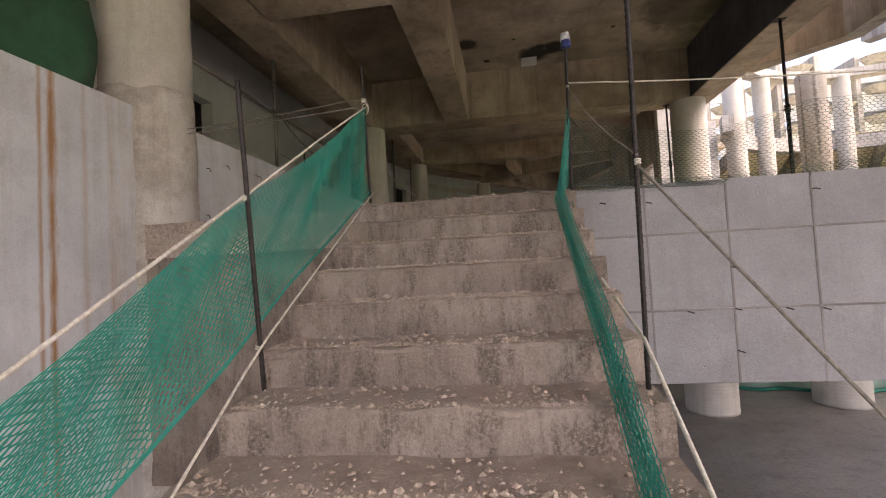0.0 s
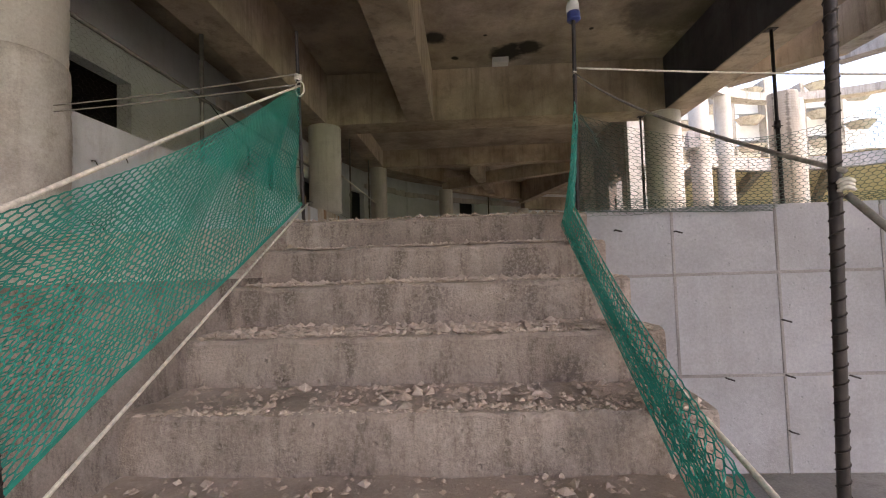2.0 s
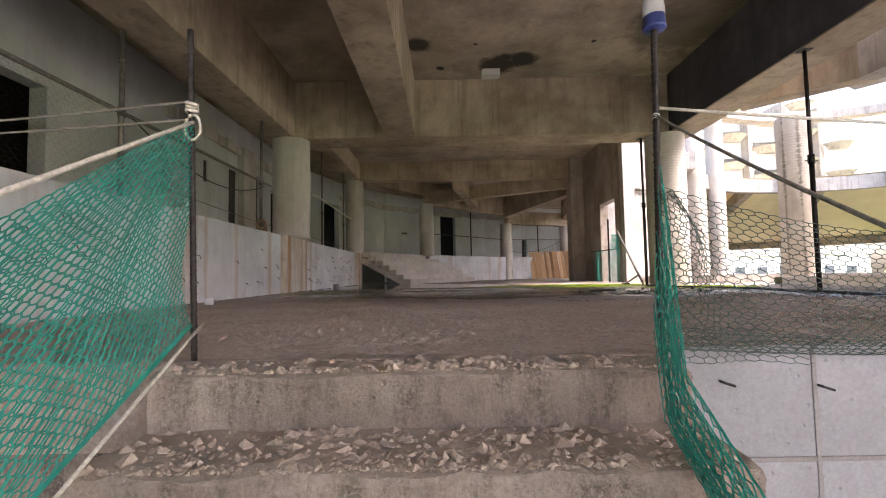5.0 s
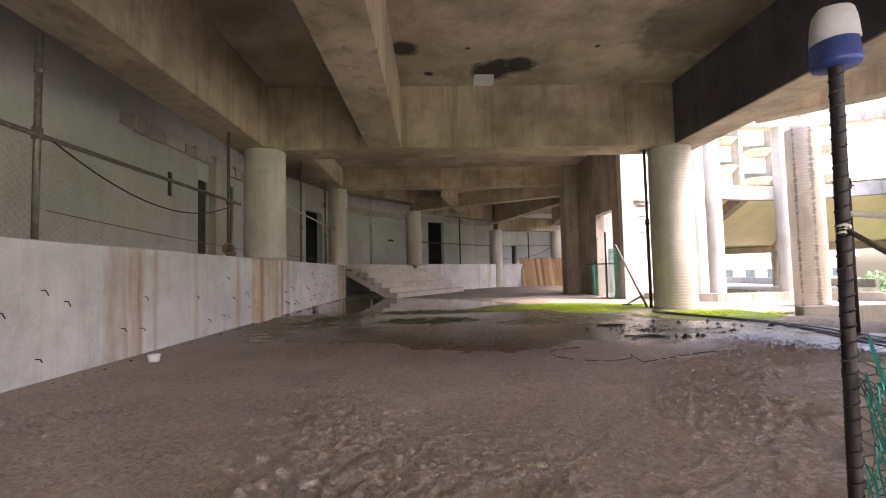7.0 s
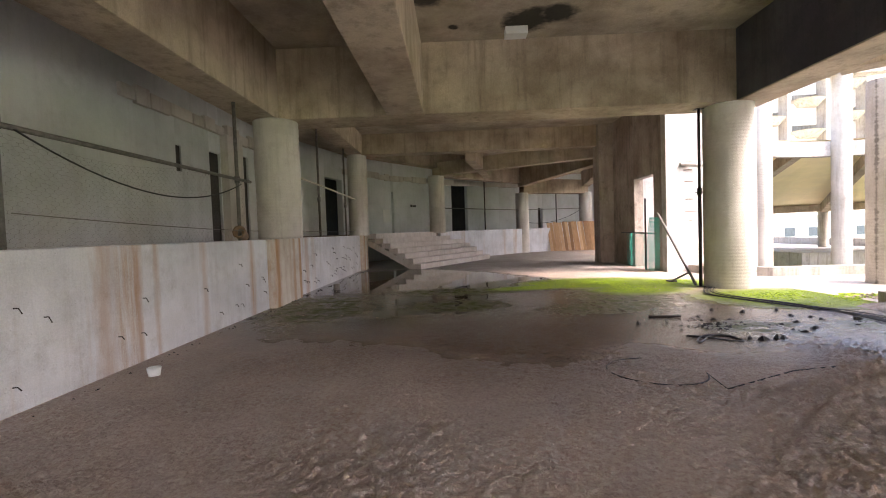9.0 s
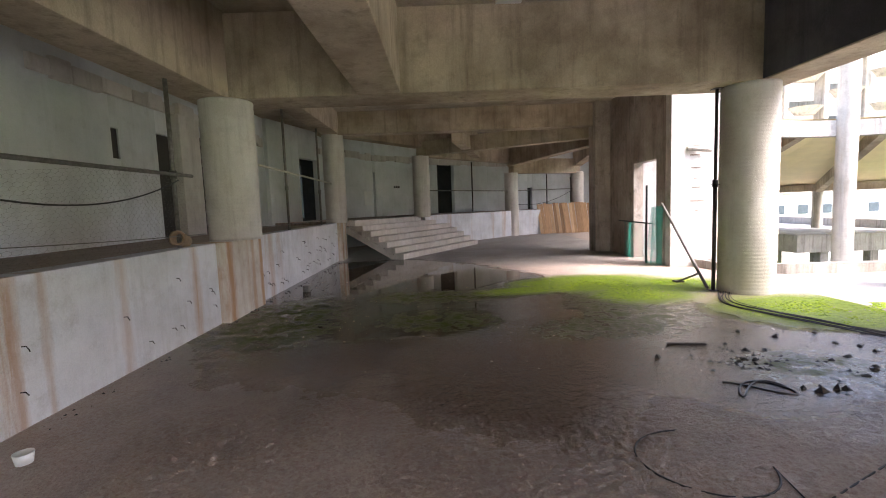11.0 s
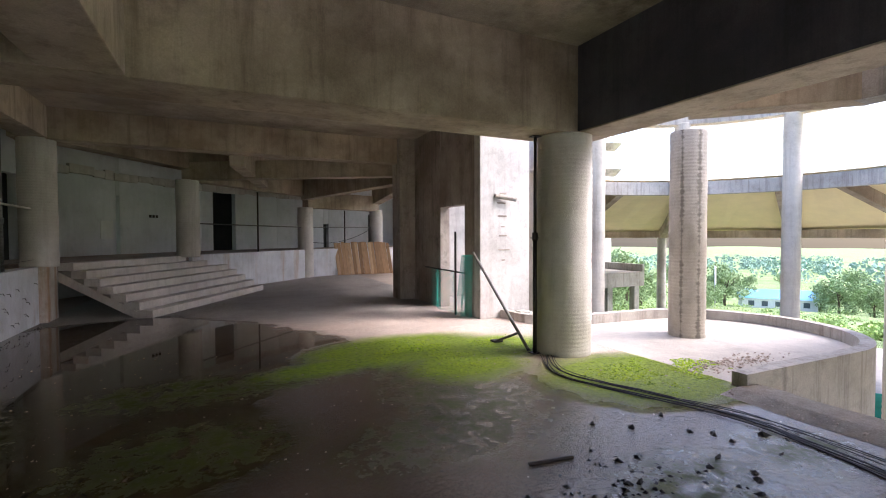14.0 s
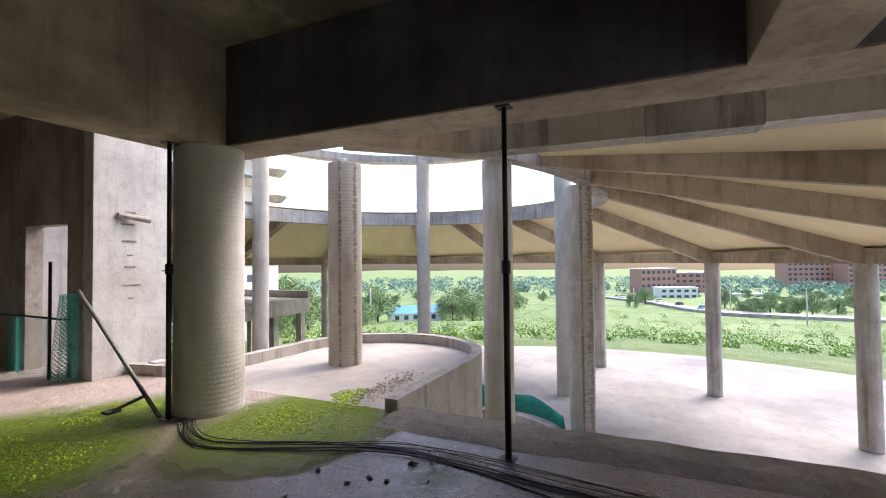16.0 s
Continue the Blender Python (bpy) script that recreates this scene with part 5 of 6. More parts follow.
# ---- railing and mesh fence on the left wall ----
def make_fence():
    f = thing("pipe_fence", "scaffold pipe railing with wire mesh on the retaining wall", "fence")
    for y, z1 in ((2.2, 2.9), (6.77, 2.92), (10.37, 3.2), (14.5, 3.75), (17.15, 3.75)):
        po = smooth(part("post", tube_bm([(-3.56, y, 1.14), (-3.56, y, z1)], 0.027, 10), M_GALV, f))
        smooth(part("coupler", tube_bm([(-3.56, y, 2.0), (-3.56, y, 2.1)], 0.04, 10), M_GALV, po))
        if z1 < 3:
            smooth(part("coupler", tube_bm([(-3.56, y, z1 - 0.35), (-3.56, y, z1 - 0.3)], 0.035, 10), M_GALV, po))
    smooth(part("rail", tube_bm([(-3.51, 4.5, 2.02), (-3.51, 6.77, 2.02), (-3.51, 10.7, 2.05)], 0.022, 10), M_GALV, f))
    smooth(part("rail", tube_bm([(-3.51, 12.2, 2.4), (-3.51, 14.5, 2.38), (-3.51, 18.3, 2.33)], 0.022, 10), M_ROPE, f, "pale pipe rail"))
    smooth(part("hose", tube_bm(sag((-3.5, 6.8, 2.03), (-3.5, 10.37, 1.98), 0.34, 20), 0.008, 8), M_CABLE, f, "drooping black hose"))
    smooth(part("wire", tube_bm(sag((-3.5, 6.8, 1.4), (-3.5, 10.9, 1.28), 0.02), 0.005, 6), M_GALV, f))
    smooth(part("wire", tube_bm(sag((-3.5, 12.2, 1.3), (-3.5, 18.4, 1.3), 0.03), 0.006, 6), M_GALV, f))
    net_part("wire_mesh", net_bm(lambda u, v: (-3.57, 4.6 + 6.0 * u, 1.15 + (0.85 + 0.08 * math.sin(u * 9)) * v), 150, 24, 0.0008, "wire_mesh"), M_GALV, f)
    g = thing("green_tarp", "dark green tarpaulin tied behind the column", "tarpaulin")
    bm = bmesh.new()
    rows = []
    for i in range(21):
        y = 0.4 + 3.2 * i / 20
        top = 2.05 - 0.25 * math.sin(math.pi * i / 20)
        rows.append([bm.verts.new((-3.62 + 0.05 * math.sin(i * 0.9 + k), y, top + (1.1 - top) * k / 5)) for k in range(6)])
    for a, b in zip(rows, rows[1:]):
        for k in range(5):
            bm.faces.new((a[k], b[k], b[k + 1], a[k + 1]))
    sh = smooth(part("sheet", bm, M_TARP, g))
    sh.modifiers.new("thick", "SOLIDIFY").thickness = 0.006
    smooth(part("cord", tube_bm([(-3.6, 0.4 + 3.2 * i / 20, 2.06 - 0.25 * math.sin(math.pi * i / 20)) for i in range(21)], 0.01, 6), M_ROPE, g))
    pipe = thing("clay_pipe", "short broken brown pipe lying on the wall top", "pipe")
    bm = lathe_bm([(0.078, -0.2), (0.085, -0.18), (0.085, 0.18), (0.092, 0.2), (0.064, 0.2), (0.06, -0.18)], 20, 0.01)
    bm.transform(Matrix.Translation((-3.56, 10.42, 1.235)) @ Matrix.Rotation(radians(80), 4, "X") @ Matrix.Rotation(0.3, 4, "Y"))
    smooth(part("pipe_body", bm, plain("clay", (0.3, 0.2, 0.13), 0.8, 0, 0.3, 15), pipe))


make_fence()


def rebar_stubs():
    rnd = random.Random(9)
    for i in range(84):
        y = rnd.uniform(4.8, 19.0)
        z = rnd.choice([0.25, 0.55, 0.8]) + rnd.uniform(-0.08, 0.08)
        s = tagged(part("form_tie", tube_bm([(-3.43, y, z), (-3.39, y + 0.01, z), (-3.385, y + 0.03, z - 0.03 - 0.02 * rnd.random())], 0.005, 5), M_STEEL), "rusty bent form tie sticking out of the wall", "form tie", "form ties")
    for x, z in ((1.69, -0.66), (1.35, -0.99), (1.69, -1.3), (1.69, -0.98), (2.3, -1.0), (2.9, -0.97), (1.1, -0.12), (0.75, -0.1), (2.3, -0.1), (2.05, -0.99)):
        tagged(part("form_tie", tube_bm([(x, 3.84, z), (x, 3.8, z), (x + 0.035, 3.795, z - 0.012)], 0.005, 5), M_STEEL), "rusty bent form tie sticking out of the wall", "form tie", "form ties")


rebar_stubs()


# ---- far stair, boards, doorway pieces ----
def make_far_stair():
    s = thing("far_staircase", "wide shallow flight of pale concrete steps", "staircase", kind="structure")
    a, b = Vector((-3.45, 18.85, 0)), Vector((-0.75, 23.6, 0))
    d = (b - a).normalized()
    nrm = Vector((d.y, -d.x, 0))
    L = (b - a).length
    m = Matrix.Translation(a) @ Matrix(((d.x, nrm.x, 0, 0), (d.y, nrm.y, 0, 0), (0, 0, 1, 0), (0, 0, 0, 1)))
    for k in range(7):
        bm = box(0.3, L, 0.3 * k, 0.3 * (k + 1) + 0.06, 1.19 - 0.17 * (k + 1), 1.19 - 0.17 * k, 0.012)
        bm.transform(m)
        part("step", bm, M_COL, s)
    bm = bmesh.new()
    prof = [(0, 1.0), (2.1, -0.01), (1.75, -0.01), (0, 0.78)]
    va = [bm.verts.new((0.3, y, z)) for y, z in prof]
    vb = [bm.verts.new((L, y, z)) for y, z in prof]
    bm.faces.new(va), bm.faces.new(vb[::-1])
    for k in range(4):
        bm.faces.new((va[k], vb[k], vb[(k + 1) % 4], va[(k + 1) % 4]))
    bmesh.ops.recalc_face_normals(bm, faces=bm.faces)
    bm.transform(m)
    part("waist", bm, M_COL, s)


make_far_stair()


def board_material():
    m, nt, b = mat_base("weathered_boards")
    oi = nt.nodes.new("ShaderNodeObjectInfo")
    c = ramp(nt, oi.outputs["Random"], [(0.0, (0.26, 0.15, 0.075)), (0.5, (0.44, 0.27, 0.14)), (1.0, (0.6, 0.42, 0.25))])
    g = nz(nt, coords(nt, (9.0, 9.0, 0.5)), 3.0, 6, 0.7)
    c = mix(nt, 0.45, c, ramp(nt, g, [(0.3, (0.2, 0.2, 0.2)), (0.7, (0.75, 0.75, 0.75))]), "OVERLAY")
    nt.links.new(c, b.inputs["Base Color"])
    b.inputs["Roughness"].default_value = 0.75
    bump(nt, b, g, 0.5, 0.004)
    return m


M_BOARD = board_material()


def make_boards():
    st = thing("board_stack", "brown timber boards leaning upright in a row", "boards")
    rnd = random.Random(4)
    for i in range(17):
        x = 4.6 + i * 0.155
        bm = box(0, 0.147, 0, 0.03, 0, 1.5 + rnd.uniform(-0.03, 0.03), 0.004)
        bm.transform(Matrix.Translation((x, 27.0 + rnd.uniform(-0.02, 0.02), 0.0)) @ Matrix.Rotation(radians(-10), 4, "X") @ Matrix.Rotation(radians(-5 + rnd.uniform(-1, 1)), 4, "Y"))
        part("board", bm, M_BOARD, st)


make_boards()


def make_door_bits():
    d = thing("door_barrier", "improvised pipe barrier hung with torn green netting", "barrier")
    smooth(part("upright", tube_bm([(4.62, 15.5, 0.0), (4.62, 15.5, 1.85)], 0.025, 8), M_STEEL, d))
    smooth(part("crossbar", tube_bm([(4.64, 15.0, 0.95), (4.64, 17.2, 0.97)], 0.018, 8), M_STEEL, d))
    net_part("netting", net_bm(lambda u, v: (4.6 + 0.05 * math.sin(u * 9), 15.5 + 1.3 * u, 0.95 - 0.92 * v), 50, 34, 0.003, "netting"), M_NET, d)
    net_part("netting", net_bm(lambda u, v: (4.6 + 0.1 * math.sin(u * 14), 14.85 + 0.55 * u * (0.3 + 0.7 * v), 1.35 - 1.32 * v), 40, 40, 0.004, "netting"), M_NET, d)
    b = thing("plank", "brown wooden plank standing in the doorway", "plank")
    part("plank_body", box(5.07, 5.12, 15.42, 15.7, 0.0, 2.4, 0.004), M_WOOD, b)
    w = thing("wall_ties", "row of rusted ties and drips on the core wall", "wall ties")
    rnd = random.Random(8)
    for k in range(7):
        z = 1.25 + k * 0.24 + rnd.uniform(-0.05, 0.05)
        part("tie", box(5.28 + rnd.uniform(-0.08, 0.05), 5.42 + rnd.uniform(-0.03, 0.12), 14.708, 14.718, z, z + rnd.uniform(0.012, 0.03), 0.003), M_STEP, w)
    bm = tube_bm([(5.15, 14.7, 2.6), (5.6, 14.58, 2.53)], 0.05, 8)
    part("stub", bm, M_OUT, w)
    blk = thing("concrete_block", "small broken concrete block by the column", "block")
    part("block_body", box(5.45, 5.7, 14.2, 14.4, 0.0, 0.2, 0.02), M_OUT, blk)
    # White box colour stands in for daylight leaking through the ceiling hole.
    box_ = thing("formwork_box", "hanging box whitened to stand in for daylight at the ceiling hole", "box")
    part("box_body", box(0.6, 0.96, 11.08, 11.32, ZC - 0.12, ZC + 0.01, 0.008), M_WHITE, box_)
    cup = thing("plastic_cup", "small white plastic cup lying on the floor", "cup")
    bm = lathe_bm([(0.045, 0.0), (0.058, 0.075), (0.053, 0.075), (0.04, 0.01)], 16)
    bm.transform(Matrix.Translation((-2.98, 7.45, 0.0)))
    smooth(part("cup_body", bm, M_WHITE, cup))
    can = thing("paint_can", "pale crumpled can standing in the puddle", "can")
    bm = lathe_bm([(0.07, 0.0), (0.075, 0.02), (0.07, 0.1), (0.074, 0.12)], 16, 0.015)
    bm.transform(Matrix.Translation((-2.9, 13.3, 0.0)))
    smooth(part("can_body", bm, M_GALV, can))


make_door_bits()


# ---- moss cushions ----
def moss_patch():
    m, nt, b = mat_base("moss")
    geo = nt.nodes.new("ShaderNodeNewGeometry")
    c = ramp(nt, geo.outputs["Random Per Island"], [(0.0, (0.12, 0.22, 0.008)), (0.5, (0.34, 0.5, 0.015)), (1.0, (0.54, 0.68, 0.03))])
    nt.links.new(c, b.inputs["Base Color"])
    b.inputs["Roughness"].default_value = 0.9
    rnd = random.Random(41)
    verts, faces = [], []
    spots = ((2.6, 13.1, 1.5, 0.9, 4200), (4.75, 10.6, 1.05, 0.9, 3200), (3.8, 12.8, 0.9, 0.75, 1300), (3.0, 12.0, 0.9, 0.9, 1300), (5.75, 10.5, 0.55, 0.5, 2600))
    for cx, cy, rx, ry, n in spots:
        for _ in range(n):
            a, q = rnd.uniform(0, 2 * math.pi), math.sqrt(rnd.random())
            x, y = cx + rx * q * math.cos(a), cy + ry * q * math.sin(a)
            keep = noise.noise(Vector((x * 1.9, y * 1.9, 4))) + 0.5 * noise.noise(Vector((x * 6, y * 6, 9)))
            if keep < q * 0.75 - 0.35 or math.hypot(x - 4.6, y - 11.9) < 0.46:
                continue
            s = rnd.uniform(0.006, 0.019) * (1.2 - 0.5 * q)
            h, k = s * rnd.uniform(0.4, 0.8), len(verts)
            t0 = rnd.uniform(0, 6)
            low = -0.002 if x < 5.4 else -0.022
            for i in range(5):
                t = t0 + i * 2 * math.pi / 5
                e = s * rnd.uniform(0.75, 1.25)
                verts.append((x + e * math.cos(t), y + e * math.sin(t), low))
            for i in range(5):
                t = t0 + 0.4 + i * 2 * math.pi / 5
                e = s * rnd.uniform(0.45, 0.75)
                verts.append((x + e * math.cos(t), y + e * math.sin(t), low + h * rnd.uniform(0.7, 1.0)))
            verts.append((x, y, low + h * 1.15))
            for i in range(5):
                j = (i + 1) % 5
                faces.append((k + i, k + j, k + 5 + j, k + 5 + i))
                faces.append((k + 5 + i, k + 5 + j, k + 10))
    me = bpy.data.meshes.new("moss")
    me.from_pydata(verts, [], faces)
    me.materials.append(m)
    tagged(new("moss", me), "bright green moss cushions on the wet concrete slab", "moss", kind="stuff")


moss_patch()

# ---- the far side of the court ----
def make_lower_deck():
    d = thing("lower_deck", "flat-roofed concrete walkway on square posts beyond the court", "walkway", kind="structure")
    part("deck_slab", box(16.5, 23.0, 26.0, 40.0, -1.3, -0.45, 0.02), M_OUT, d)
    part("deck_parapet", box(16.5, 23.0, 39.7, 40.0, -0.45, 0.35, 0.02), M_OUT, d)
    part("deck_parapet", box(22.8, 23.0, 26.0, 39.7, -0.45, 0.0, 0.02), M_OUT, d)
    for x, y in ((22.6, 26.4), (22.6, 30.5), (22.6, 35.0), (18.0, 26.4), (20.4, 26.4)):
        part("deck_post", box(x - 0.2, x + 0.2, y - 0.2, y + 0.2, ZL - 6.0, -1.3, 0.02), M_OUT, d)
    part("deck_back", box(16.5, 22.0, 39.0, 39.3, ZL, -1.3), M_COL, d)


make_lower_deck()


def make_tiers():
    """Stepped fins with half-round ledges rising over the ring."""
    t = thing("terraced_facade", "pale concrete facade of fins and half-round ledges", "facade", kind="structure")
    for i in range(6):
        x, y = 14.2 + i * 2.1, 33.5 - i * 0.35
        z0 = 4.2
        part("fin", box(x, x + 0.3, y, y + 3.0, z0, 13.5 - i * 0.5, 0.02), M_OUT, t)
        for k in range(4):
            z = 5.6 + k * 1.9 - (i % 2) * 0.9
            bm = bmesh.new()
            top = [bm.verts.new((x + 1.15 + 0.95 * math.cos(a), y - 0.95 * math.sin(a), z)) for a in np.linspace(0, math.pi, 13)]
            low = [bm.verts.new((x + 1.15 + 0.55 * math.cos(a), y - 0.55 * math.sin(a), z - 0.45)) for a in np.linspace(0, math.pi, 13)]
            bm.faces.new(top), bm.faces.new(low[::-1])
            for j in range(12):
                bm.faces.new((top[j], low[j], low[j + 1], top[j + 1]))
            bm.faces.new((top[0], top[12], low[12], low[0]))
            bmesh.ops.recalc_face_normals(bm, faces=bm.faces)
            part("ledge", bm, M_OUT, t)
            part("infill", box(x + 0.3, x + 2.1, y + 0.4, y + 0.6, z - 1.4, z - 0.1), M_WHITE, t)
    w = thing("white_building", "low white building with small dark windows", "building")
    part("wall", box(22.0, 40.0, 45.0, 52.0, -8.0, 1.5, 0.03), M_WHITE, w)
    part("roof", box(21.8, 40.2, 44.8, 52.2, 1.5, 2.3, 0.03), M_COL, w)
    for k in range(8):
        part("window", box(23.0 + k * 2.1, 23.9 + k * 2.1, 44.96, 45.02, -0.3, 0.5, 0.01), M_GLASS, w)


make_tiers()


def make_ramp_sheet():
    g = thing("green_sheet", "green netting sheet hung over the curved ramp edge", "safety net", "safety nets")
    bm = bmesh.new()
    rows = []
    for i in range(33):
        u = i / 32
        a = radians(85 - 140 * u)
        x, y = 10.1 + 2.5 * math.cos(a), 10.6 + 2.3 * math.sin(a)
        zt, zb = -1.4 - 0.5 * u + 0.05 * math.sin(i * 0.8), -2.4 - 0.25 * u
        rows.append([bm.verts.new((x + 0.04 * math.sin(i * 1.1 + k), y + 0.03 * math.cos(i + k), zt + (zb - zt) * k / 5)) for k in range(6)])
    for a, b in zip(rows, rows[1:]):
        for k in range(5):
            bm.faces.new((a[k], b[k], b[k + 1], a[k + 1]))
    sh = smooth(part("sheet", bm, M_NET, g))
    sh.modifiers.new("thick", "SOLIDIFY").thickness = 0.008
    ring_beam("ramp_wall", 10.1, 10.6, 2.1, 2.4, ZL, -2.2, -60, 65, 30, "low curved concrete wall of the ramp into the court", M_OUT)


make_ramp_sheet()


def make_low_sheet():
    g = thing("plastic_sheet", "pale green translucent sheet hung between columns under the slab", "sheet", "safety nets")
    bm = bmesh.new()
    rows = []
    for i in range(29):
        x = 3.95 + 3.3 * i / 28
        y = 9.62 - 0.12 * (x - 3.95) + 0.06 * math.sin(i * 0.9)
        rows.append([bm.verts.new((x, y + 0.03 * math.sin(i + k), ZL + 0.01 + 1.75 * k / 4)) for k in range(5)])
    for a, b in zip(rows, rows[1:]):
        for k in range(4):
            bm.faces.new((a[k], b[k], b[k + 1], a[k + 1]))
    sh = smooth(part("sheet", bm, plain("pale_green_sheet", (0.5, 0.68, 0.58), 0.4, 0, 0.2, 3), g))
    sh.modifiers.new("thick", "SOLIDIFY").thickness = 0.006
    smooth(part("hem", tube_bm([(3.95 + 3.3 * i / 28, 9.56 - 0.12 * 3.3 * i / 28 + 0.06 * math.sin(i * 0.9), ZL + 0.04) for i in range(29)], 0.03, 6), M_NET, g, "dark green gathered hem"))


make_low_sheet()


# ---- landscape ----
def ground_z(x, y):
    r = math.hypot(x - 8, y - 8)
    return float(np.interp(r, PROF_R, PROF_Z))


def leaves_mesh(name, centres, per, leaf, rnd):
    """Many small leaf faces scattered in clumps."""
    verts, faces = [], []
    for cx, cy, cz, cr in centres:
        for _ in range(per):
            a, b = rnd.uniform(0, 6.283), math.acos(rnd.uniform(-1, 1))
            rr = cr * rnd.uniform(0.55, 1.05)
            p = Vector((cx + rr * math.sin(b) * math.cos(a), cy + rr * math.sin(b) * math.sin(a), cz + 0.8 * rr * math.cos(b)))
            n = Vector((rnd.gauss(0, 1), rnd.gauss(0, 1), rnd.gauss(0.5, 1))).normalized()
            u = n.orthogonal().normalized() * leaf * rnd.uniform(0.6, 1.3)
            v = n.cross(u) * rnd.uniform(0.5, 0.9)
            k = len(verts)
            verts += [p - u, p - v, p + u, p + v]
            faces.append((k, k + 1, k + 2, k + 3))
    me = bpy.data.meshes.new(name)
    me.from_pydata([tuple(v) for v in verts], [], faces)
    return me


def make_tree(seed, h, label):
    rnd = random.Random(seed)
    t = thing("tree", label, "tree", "valley trees")
    smooth(part("trunk", tube_bm([(0, 0, -0.5), (0.1, 0, h * 0.3), (0.05, 0.1, h * 0.65)], h * 0.035, 7, None, h * 0.012), M_TRUNK, t))
    for k in range(4):
        a = k * 1.6 + rnd.random()
        smooth(part("limb", tube_bm([(0.08, 0, h * (0.28 + 0.06 * k)), (h * 0.16 * math.cos(a), h * 0.16 * math.sin(a), h * (0.48 + 0.06 * k)), (h * 0.26 * math.cos(a), h * 0.26 * math.sin(a), h * (0.6 + 0.06 * k))], h * 0.014, 5, None, h * 0.005), M_TRUNK, t))
    cs = []
    for k in range(24):
        a, q = rnd.uniform(0, 6.28), rnd.uniform(0.05, 0.42)
        cs.append((h * q * math.cos(a), h * q * math.sin(a), h * rnd.uniform(0.12, 0.9 - q * 0.6), h * rnd.uniform(0.12, 0.2)))
    me = leaves_mesh("crown", cs, 210, h * 0.021, rnd)
    me.materials.append(M_LEAF)
    c = new("crown", me)
    c.parent = t
    return t


def from_view(px, d):
    """A place in the valley by picture column in the last camera view, and distance."""
    l = (px - 784) / 802
    return 0.61 + d * (0.913 + l * 0.4075), 6.92 + d * (0.4075 - l * 0.913)


def make_landscape():
    rnd = random.Random(21)
    kinds = [make_tree(1, 8.0, "broad leafy green tree in the valley"), make_tree(2, 10.0, "tall leafy green tree in the valley"), make_tree(3, 6.0, "low round green tree in the valley")]
    spots = [(650, 120), (668, 105), (780, 112), (800, 108), (815, 118), (835, 110), (850, 122), (905, 150), (640, 90), (485, 60), (520, 66), (500, 75), (545, 80), (470, 90), (1310, 165), (1335, 160), (1360, 170), (1385, 162), (1410, 172), (1435, 165), (1345, 185), (1395, 190), (1280, 210), (1295, 240), (1480, 180), (1510, 190), (1540, 200), (1120, 210), (1140, 230), (960, 260), (990, 280), (880, 230), (700, 240), (740, 260), (620, 220), (1230, 300), (1450, 280), (1500, 300), (1360, 260), (1320, 290), (1420, 320), (1560, 260), (810, 330), (850, 350), (920, 380), (560, 180), (590, 240), (520, 200)]
    for k, (px, d) in enumerate(spots):
        x, y = from_view(px, d)
        s = rnd.uniform(0.8, 1.25)
        m = pose(x, y, ground_z(x, y) - 0.2, 0, 0, rnd.uniform(0, 360))
        src = kinds[k % 3]
        if k < 3:
            src.matrix_basis = m
        else:
            copy_thing(src, m)
    # shrubs and tall weeds in the meadow
    cs = []
    for _ in range(520):
        d = 33 + 150 * rnd.random() ** 1.5
        x, y = from_view(rnd.uniform(380, 1750), d)
        r = rnd.uniform(0.25, 0.8) * (1 + d / 80)
        cs.append((x, y, ground_z(x, y) + 0.15 * r, r))
    me = leaves_mesh("shrubs", cs, 120, 0.12, rnd)
    me.materials.append(M_SHRUB)
    tagged(new("shrubs", me), "bright green shrubs and tall weeds covering the meadow", "shrubs", kind="stuff")
    cs = []
    for _ in range(420):
        d = rnd.uniform(280, 900)
        x, y = from_view(rnd.uniform(380, 1750), d)
        r = rnd.uniform(3, 8)
        cs.append((x, y, ground_z(x, y) + 4 + 0.4 * r, r))
    me = leaves_mesh("far_woods", cs, 130, 0.9, rnd)
    me.materials.append(M_WOODS)
    tagged(new("far_woods", me), "woods across the valley, leaf colour tinted blue-green for haze", "woods", kind="stuff")


M_SHRUB = plain("shrub_leaf", (0.3, 0.42, 0.12), 0.7, 0, 0.35, 0.4)
# Bluish, paler leaf colour paints in the haze of distance.
M_WOODS = plain("haze_leaf", (0.26, 0.38, 0.3), 0.9, 0, 0.3, 0.05)
make_landscape()


def far_building(px, d, w, h, dep, mat, label, floors, cols, roof_mat=None, turn=0.0):
    x, y = from_view(px, d)
    z = ground_z(x, y)
    b = thing("distant_building", label, "building", "distant buildings", at=(x, y, z))
    b.rotation_euler = (0, 0, math.atan2(-0.913, 0.4075) + turn)
    part("wall", box(-w / 2, w / 2, 0, dep, -3, h, 0.05), mat, b)
    part("roof", box(-w / 2 - 0.4, w / 2 + 0.4, -0.4, dep + 0.4, h, h + 0.6, 0.05), roof_mat or M_WHITE, b)
    for i in range(floors):
        for j in range(cols):
            cx = -w / 2 + w * (j + 0.5) / cols
            cz = h * (i + 0.55) / floors
            part("window", box(cx - w / cols * 0.28, cx + w / cols * 0.28, -0.1, 0.02, cz - h / floors * 0.25, cz + h / floors * 0.2), M_GLASS, b)
    return b


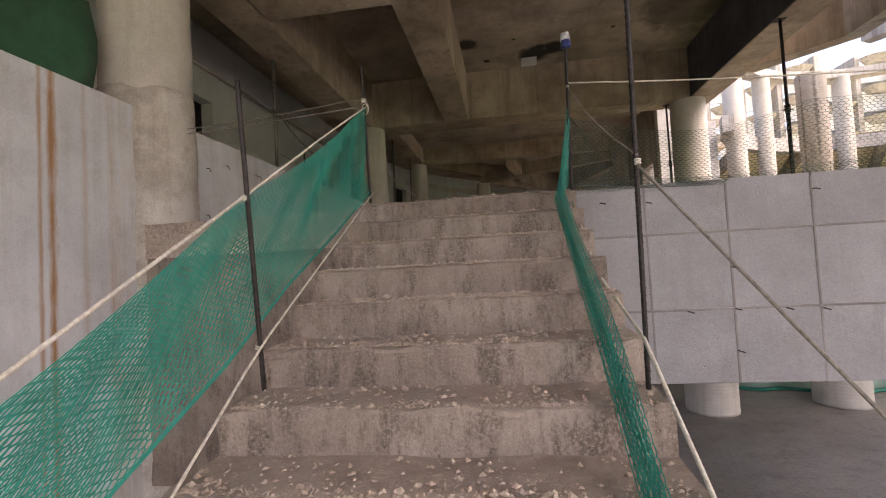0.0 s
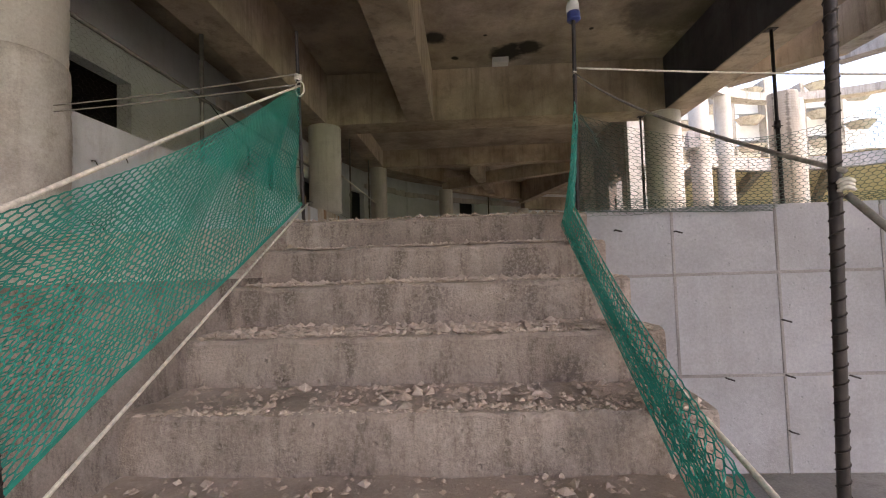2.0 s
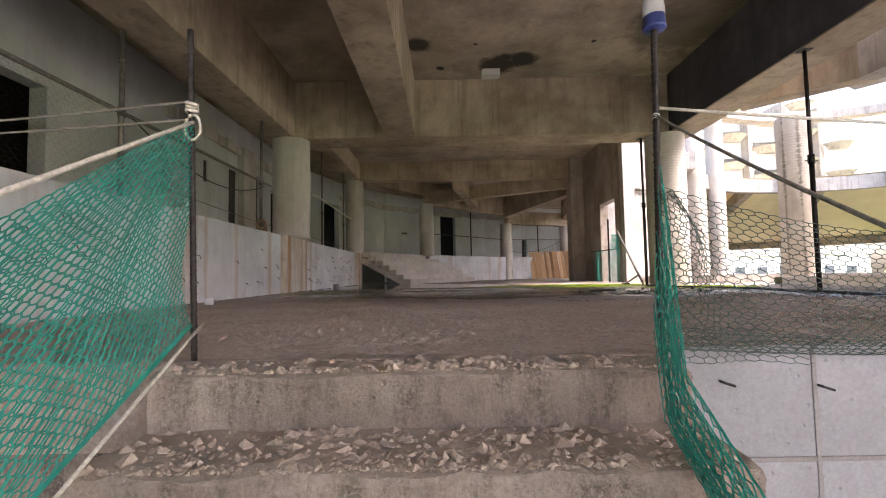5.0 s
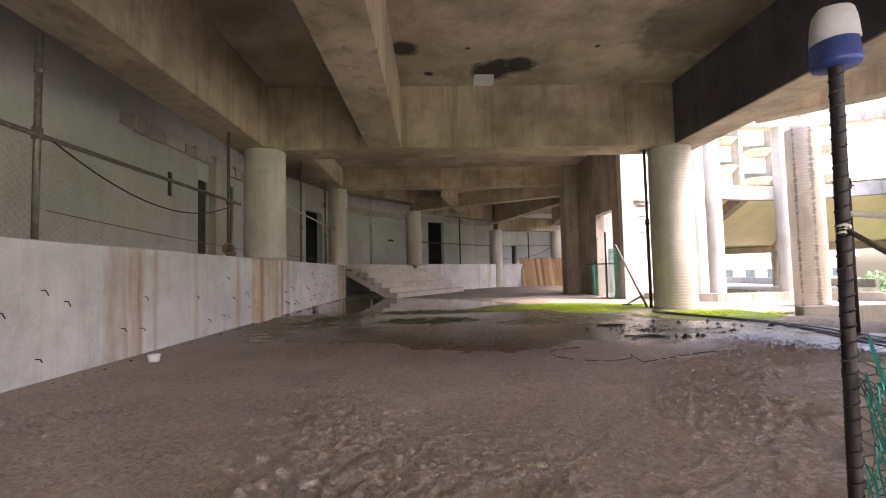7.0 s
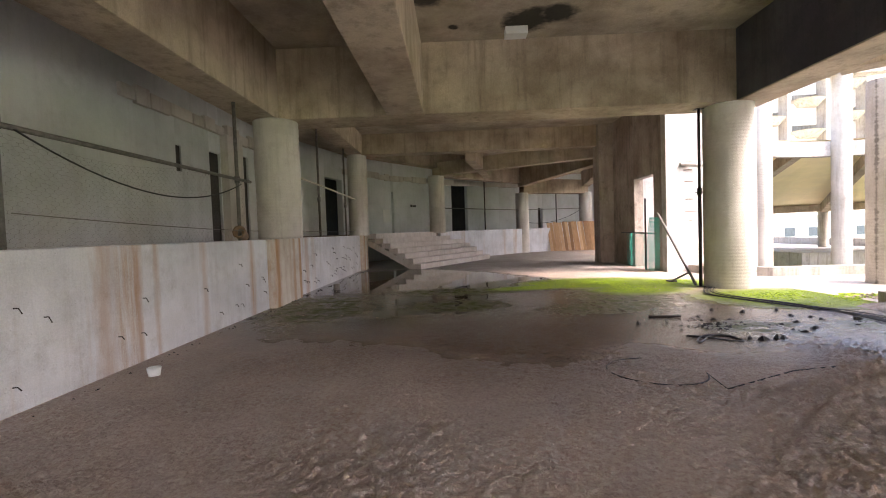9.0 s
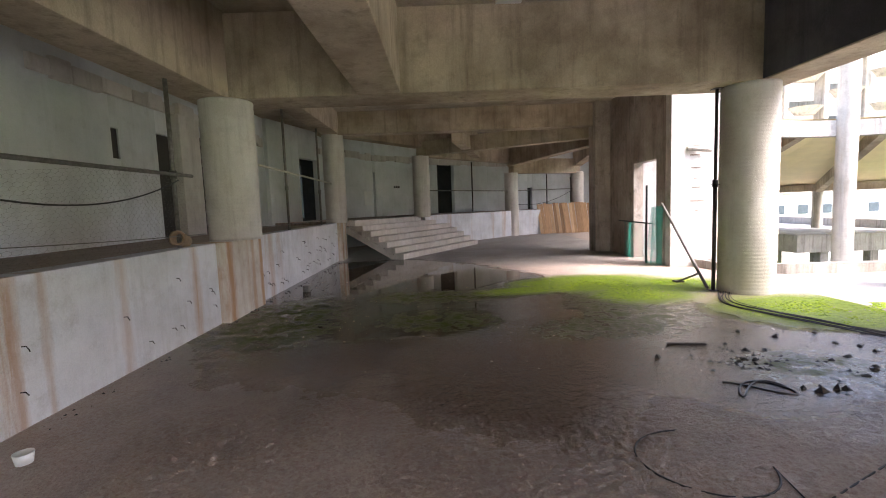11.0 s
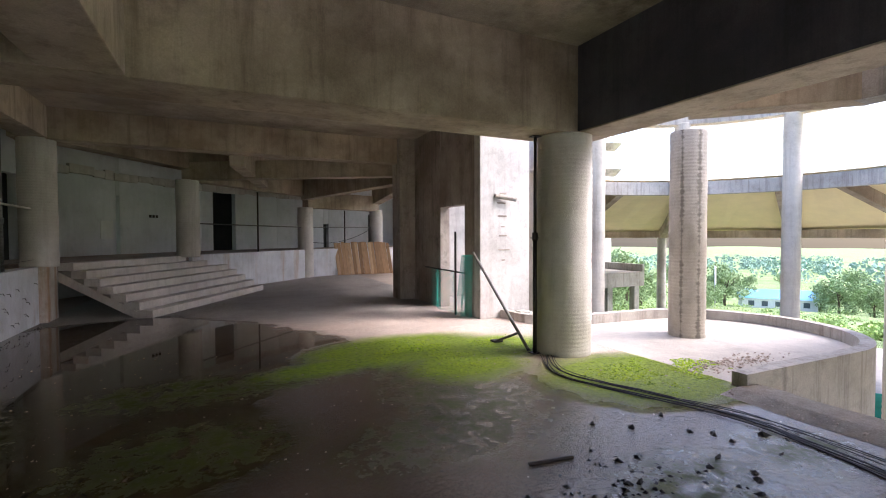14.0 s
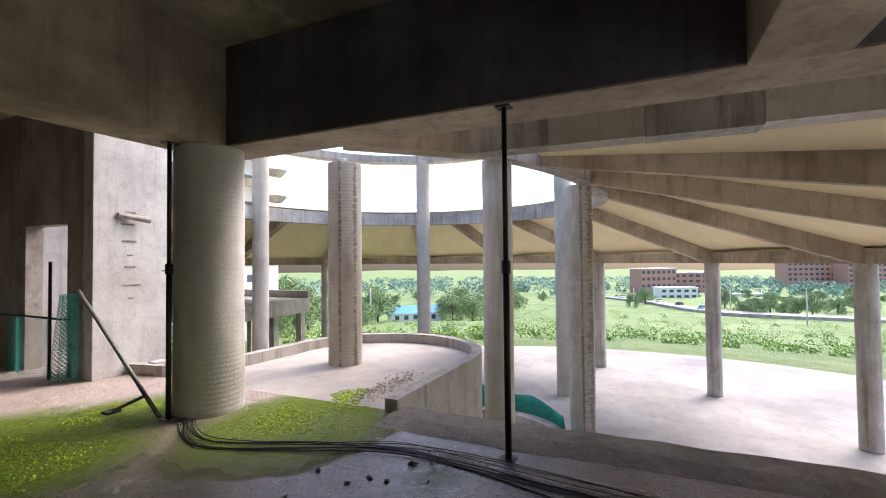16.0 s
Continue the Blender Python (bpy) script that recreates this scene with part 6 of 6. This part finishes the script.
far_building(1165, 340, 30, 20, 14, M_BRICK, "red brick school block across the valley", 4, 7, turn=0.2)
far_building(1222, 350, 24, 17, 14, M_BRICK, "red brick wing with a pale stair tower", 4, 5, turn=-0.2)
far_building(1200, 290, 24, 7, 10, M_WHITE, "small white house below the school", 2, 5)
far_building(1440, 420, 50, 28, 16, M_BRICK, "long reddish apartment block on the far slope", 6, 10)
far_building(1540, 400, 40, 27, 16, M_BRICK, "reddish apartment block on the far slope", 6, 8)
far_building(1320, 300, 40, 3, 8, M_WHITE, "long low white shed", 1, 8)


def make_house():
    x, y = from_view(735, 108)
    z = ground_z(x, y)
    b = thing("blue_roof_house", "white prefab house with a bright blue pitched roof", "house", at=(x, y, z))
    b.rotation_euler = (0, 0, math.atan2(-0.913, 0.4075) + 0.25)
    part("wall", box(-6, 6, 0, 5, -2, 2.3, 0.03), M_WHITE, b)
    bm = bmesh.new()
    a = [bm.verts.new(p) for p in ((-6.4, -0.4, 2.2), (-6.4, 2.5, 3.8), (-6.4, 5.4, 2.2))]
    c = [bm.verts.new(p) for p in ((6.4, -0.4, 2.2), (6.4, 2.5, 3.8), (6.4, 5.4, 2.2))]
    bm.faces.new(a), bm.faces.new(c[::-1])
    for i in range(3):
        bm.faces.new((a[i], c[i], c[(i + 1) % 3], a[(i + 1) % 3]))
    bmesh.ops.recalc_face_normals(bm, faces=bm.faces)
    part("roof", bm, M_BLUE, b, "bright blue sheet roof")
    for k in range(5):
        part("window", box(-5 + k * 2.2, -4 + k * 2.2, -0.05, 0.02, 0.7, 1.7), M_GLASS, b)


make_house()


def make_road():
    bm = bmesh.new()
    prev = None
    pts = [from_view(px, d) for px, d in ((980, 330), (1080, 290), (1150, 240), (1220, 190), (1290, 160), (1400, 150), (1700, 140))]
    fine = []
    for (x0, y0), (x1, y1) in zip(pts, pts[1:]):
        for k in range(12):
            fine.append((x0 + (x1 - x0) * k / 12, y0 + (y1 - y0) * k / 12))
    for i, (x, y) in enumerate(fine):
        q = Vector((*fine[min(i + 1, len(fine) - 1)], 0)) - Vector((*fine[max(i - 1, 0)], 0))
        n = Vector((q.y, -q.x, 0)).normalized() * 4
        z = ground_z(x, y) + 1.3
        ring = [bm.verts.new((x - n.x, y - n.y, z)), bm.verts.new((x + n.x, y + n.y, z)), bm.verts.new((x + n.x, y + n.y, z - 3)), bm.verts.new((x - n.x, y - n.y, z - 3))]
        if prev:
            for k in range(4):
                bm.faces.new((prev[k], prev[(k + 1) % 4], ring[(k + 1) % 4], ring[k]))
        prev = ring
    bmesh.ops.recalc_face_normals(bm, faces=bm.faces)
    tagged(part("road", bm, M_LOW), "pale concrete country road on a low bank", "road", kind="structure")
    rnd = random.Random(5)
    cols = [M_WHITE, M_STEEL, M_BLUE, M_WHITE, M_GALV, M_WHITE]
    for k, (px, d) in enumerate(((1165, 233), (1200, 206), (1240, 182), (1100, 280), (1115, 274), (1090, 286))):
        x, y = from_view(px, d)
        c = thing("parked_car", "small car standing on the distant road", "car", "distant cars", at=(x, y, ground_z(x, y) + 1.3))
        c.rotation_euler = (0, 0, -0.6)
        part("body", box(-2.1, 2.1, -0.85, 0.85, 0.3, 0.9, 0.15), cols[k], c)
        part("cabin", box(-1.2, 1.3, -0.75, 0.75, 0.88, 1.5, 0.2), M_GLASS, c)
        for wx, wy in ((-1.3, -0.86), (1.3, -0.86), (-1.3, 0.7), (1.3, 0.7)):
            part("wheel", tube_bm([(wx, wy, 0.32), (wx, wy + 0.16, 0.32)], 0.32, 12), M_CABLE, c)


make_road()
for px, d, h in ((1425, 120, 9), (1120, 190, 9), (655, 100, 8), (1290, 200, 9)):
    x, y = from_view(px, d)
    tagged(smooth(part("utility_pole", tube_bm([(x, y, ground_z(x, y) - 1), (x, y, ground_z(x, y) + h)], 0.16, 8), M_COL)), "slender grey concrete utility pole in the valley", "utility pole", "utility poles")
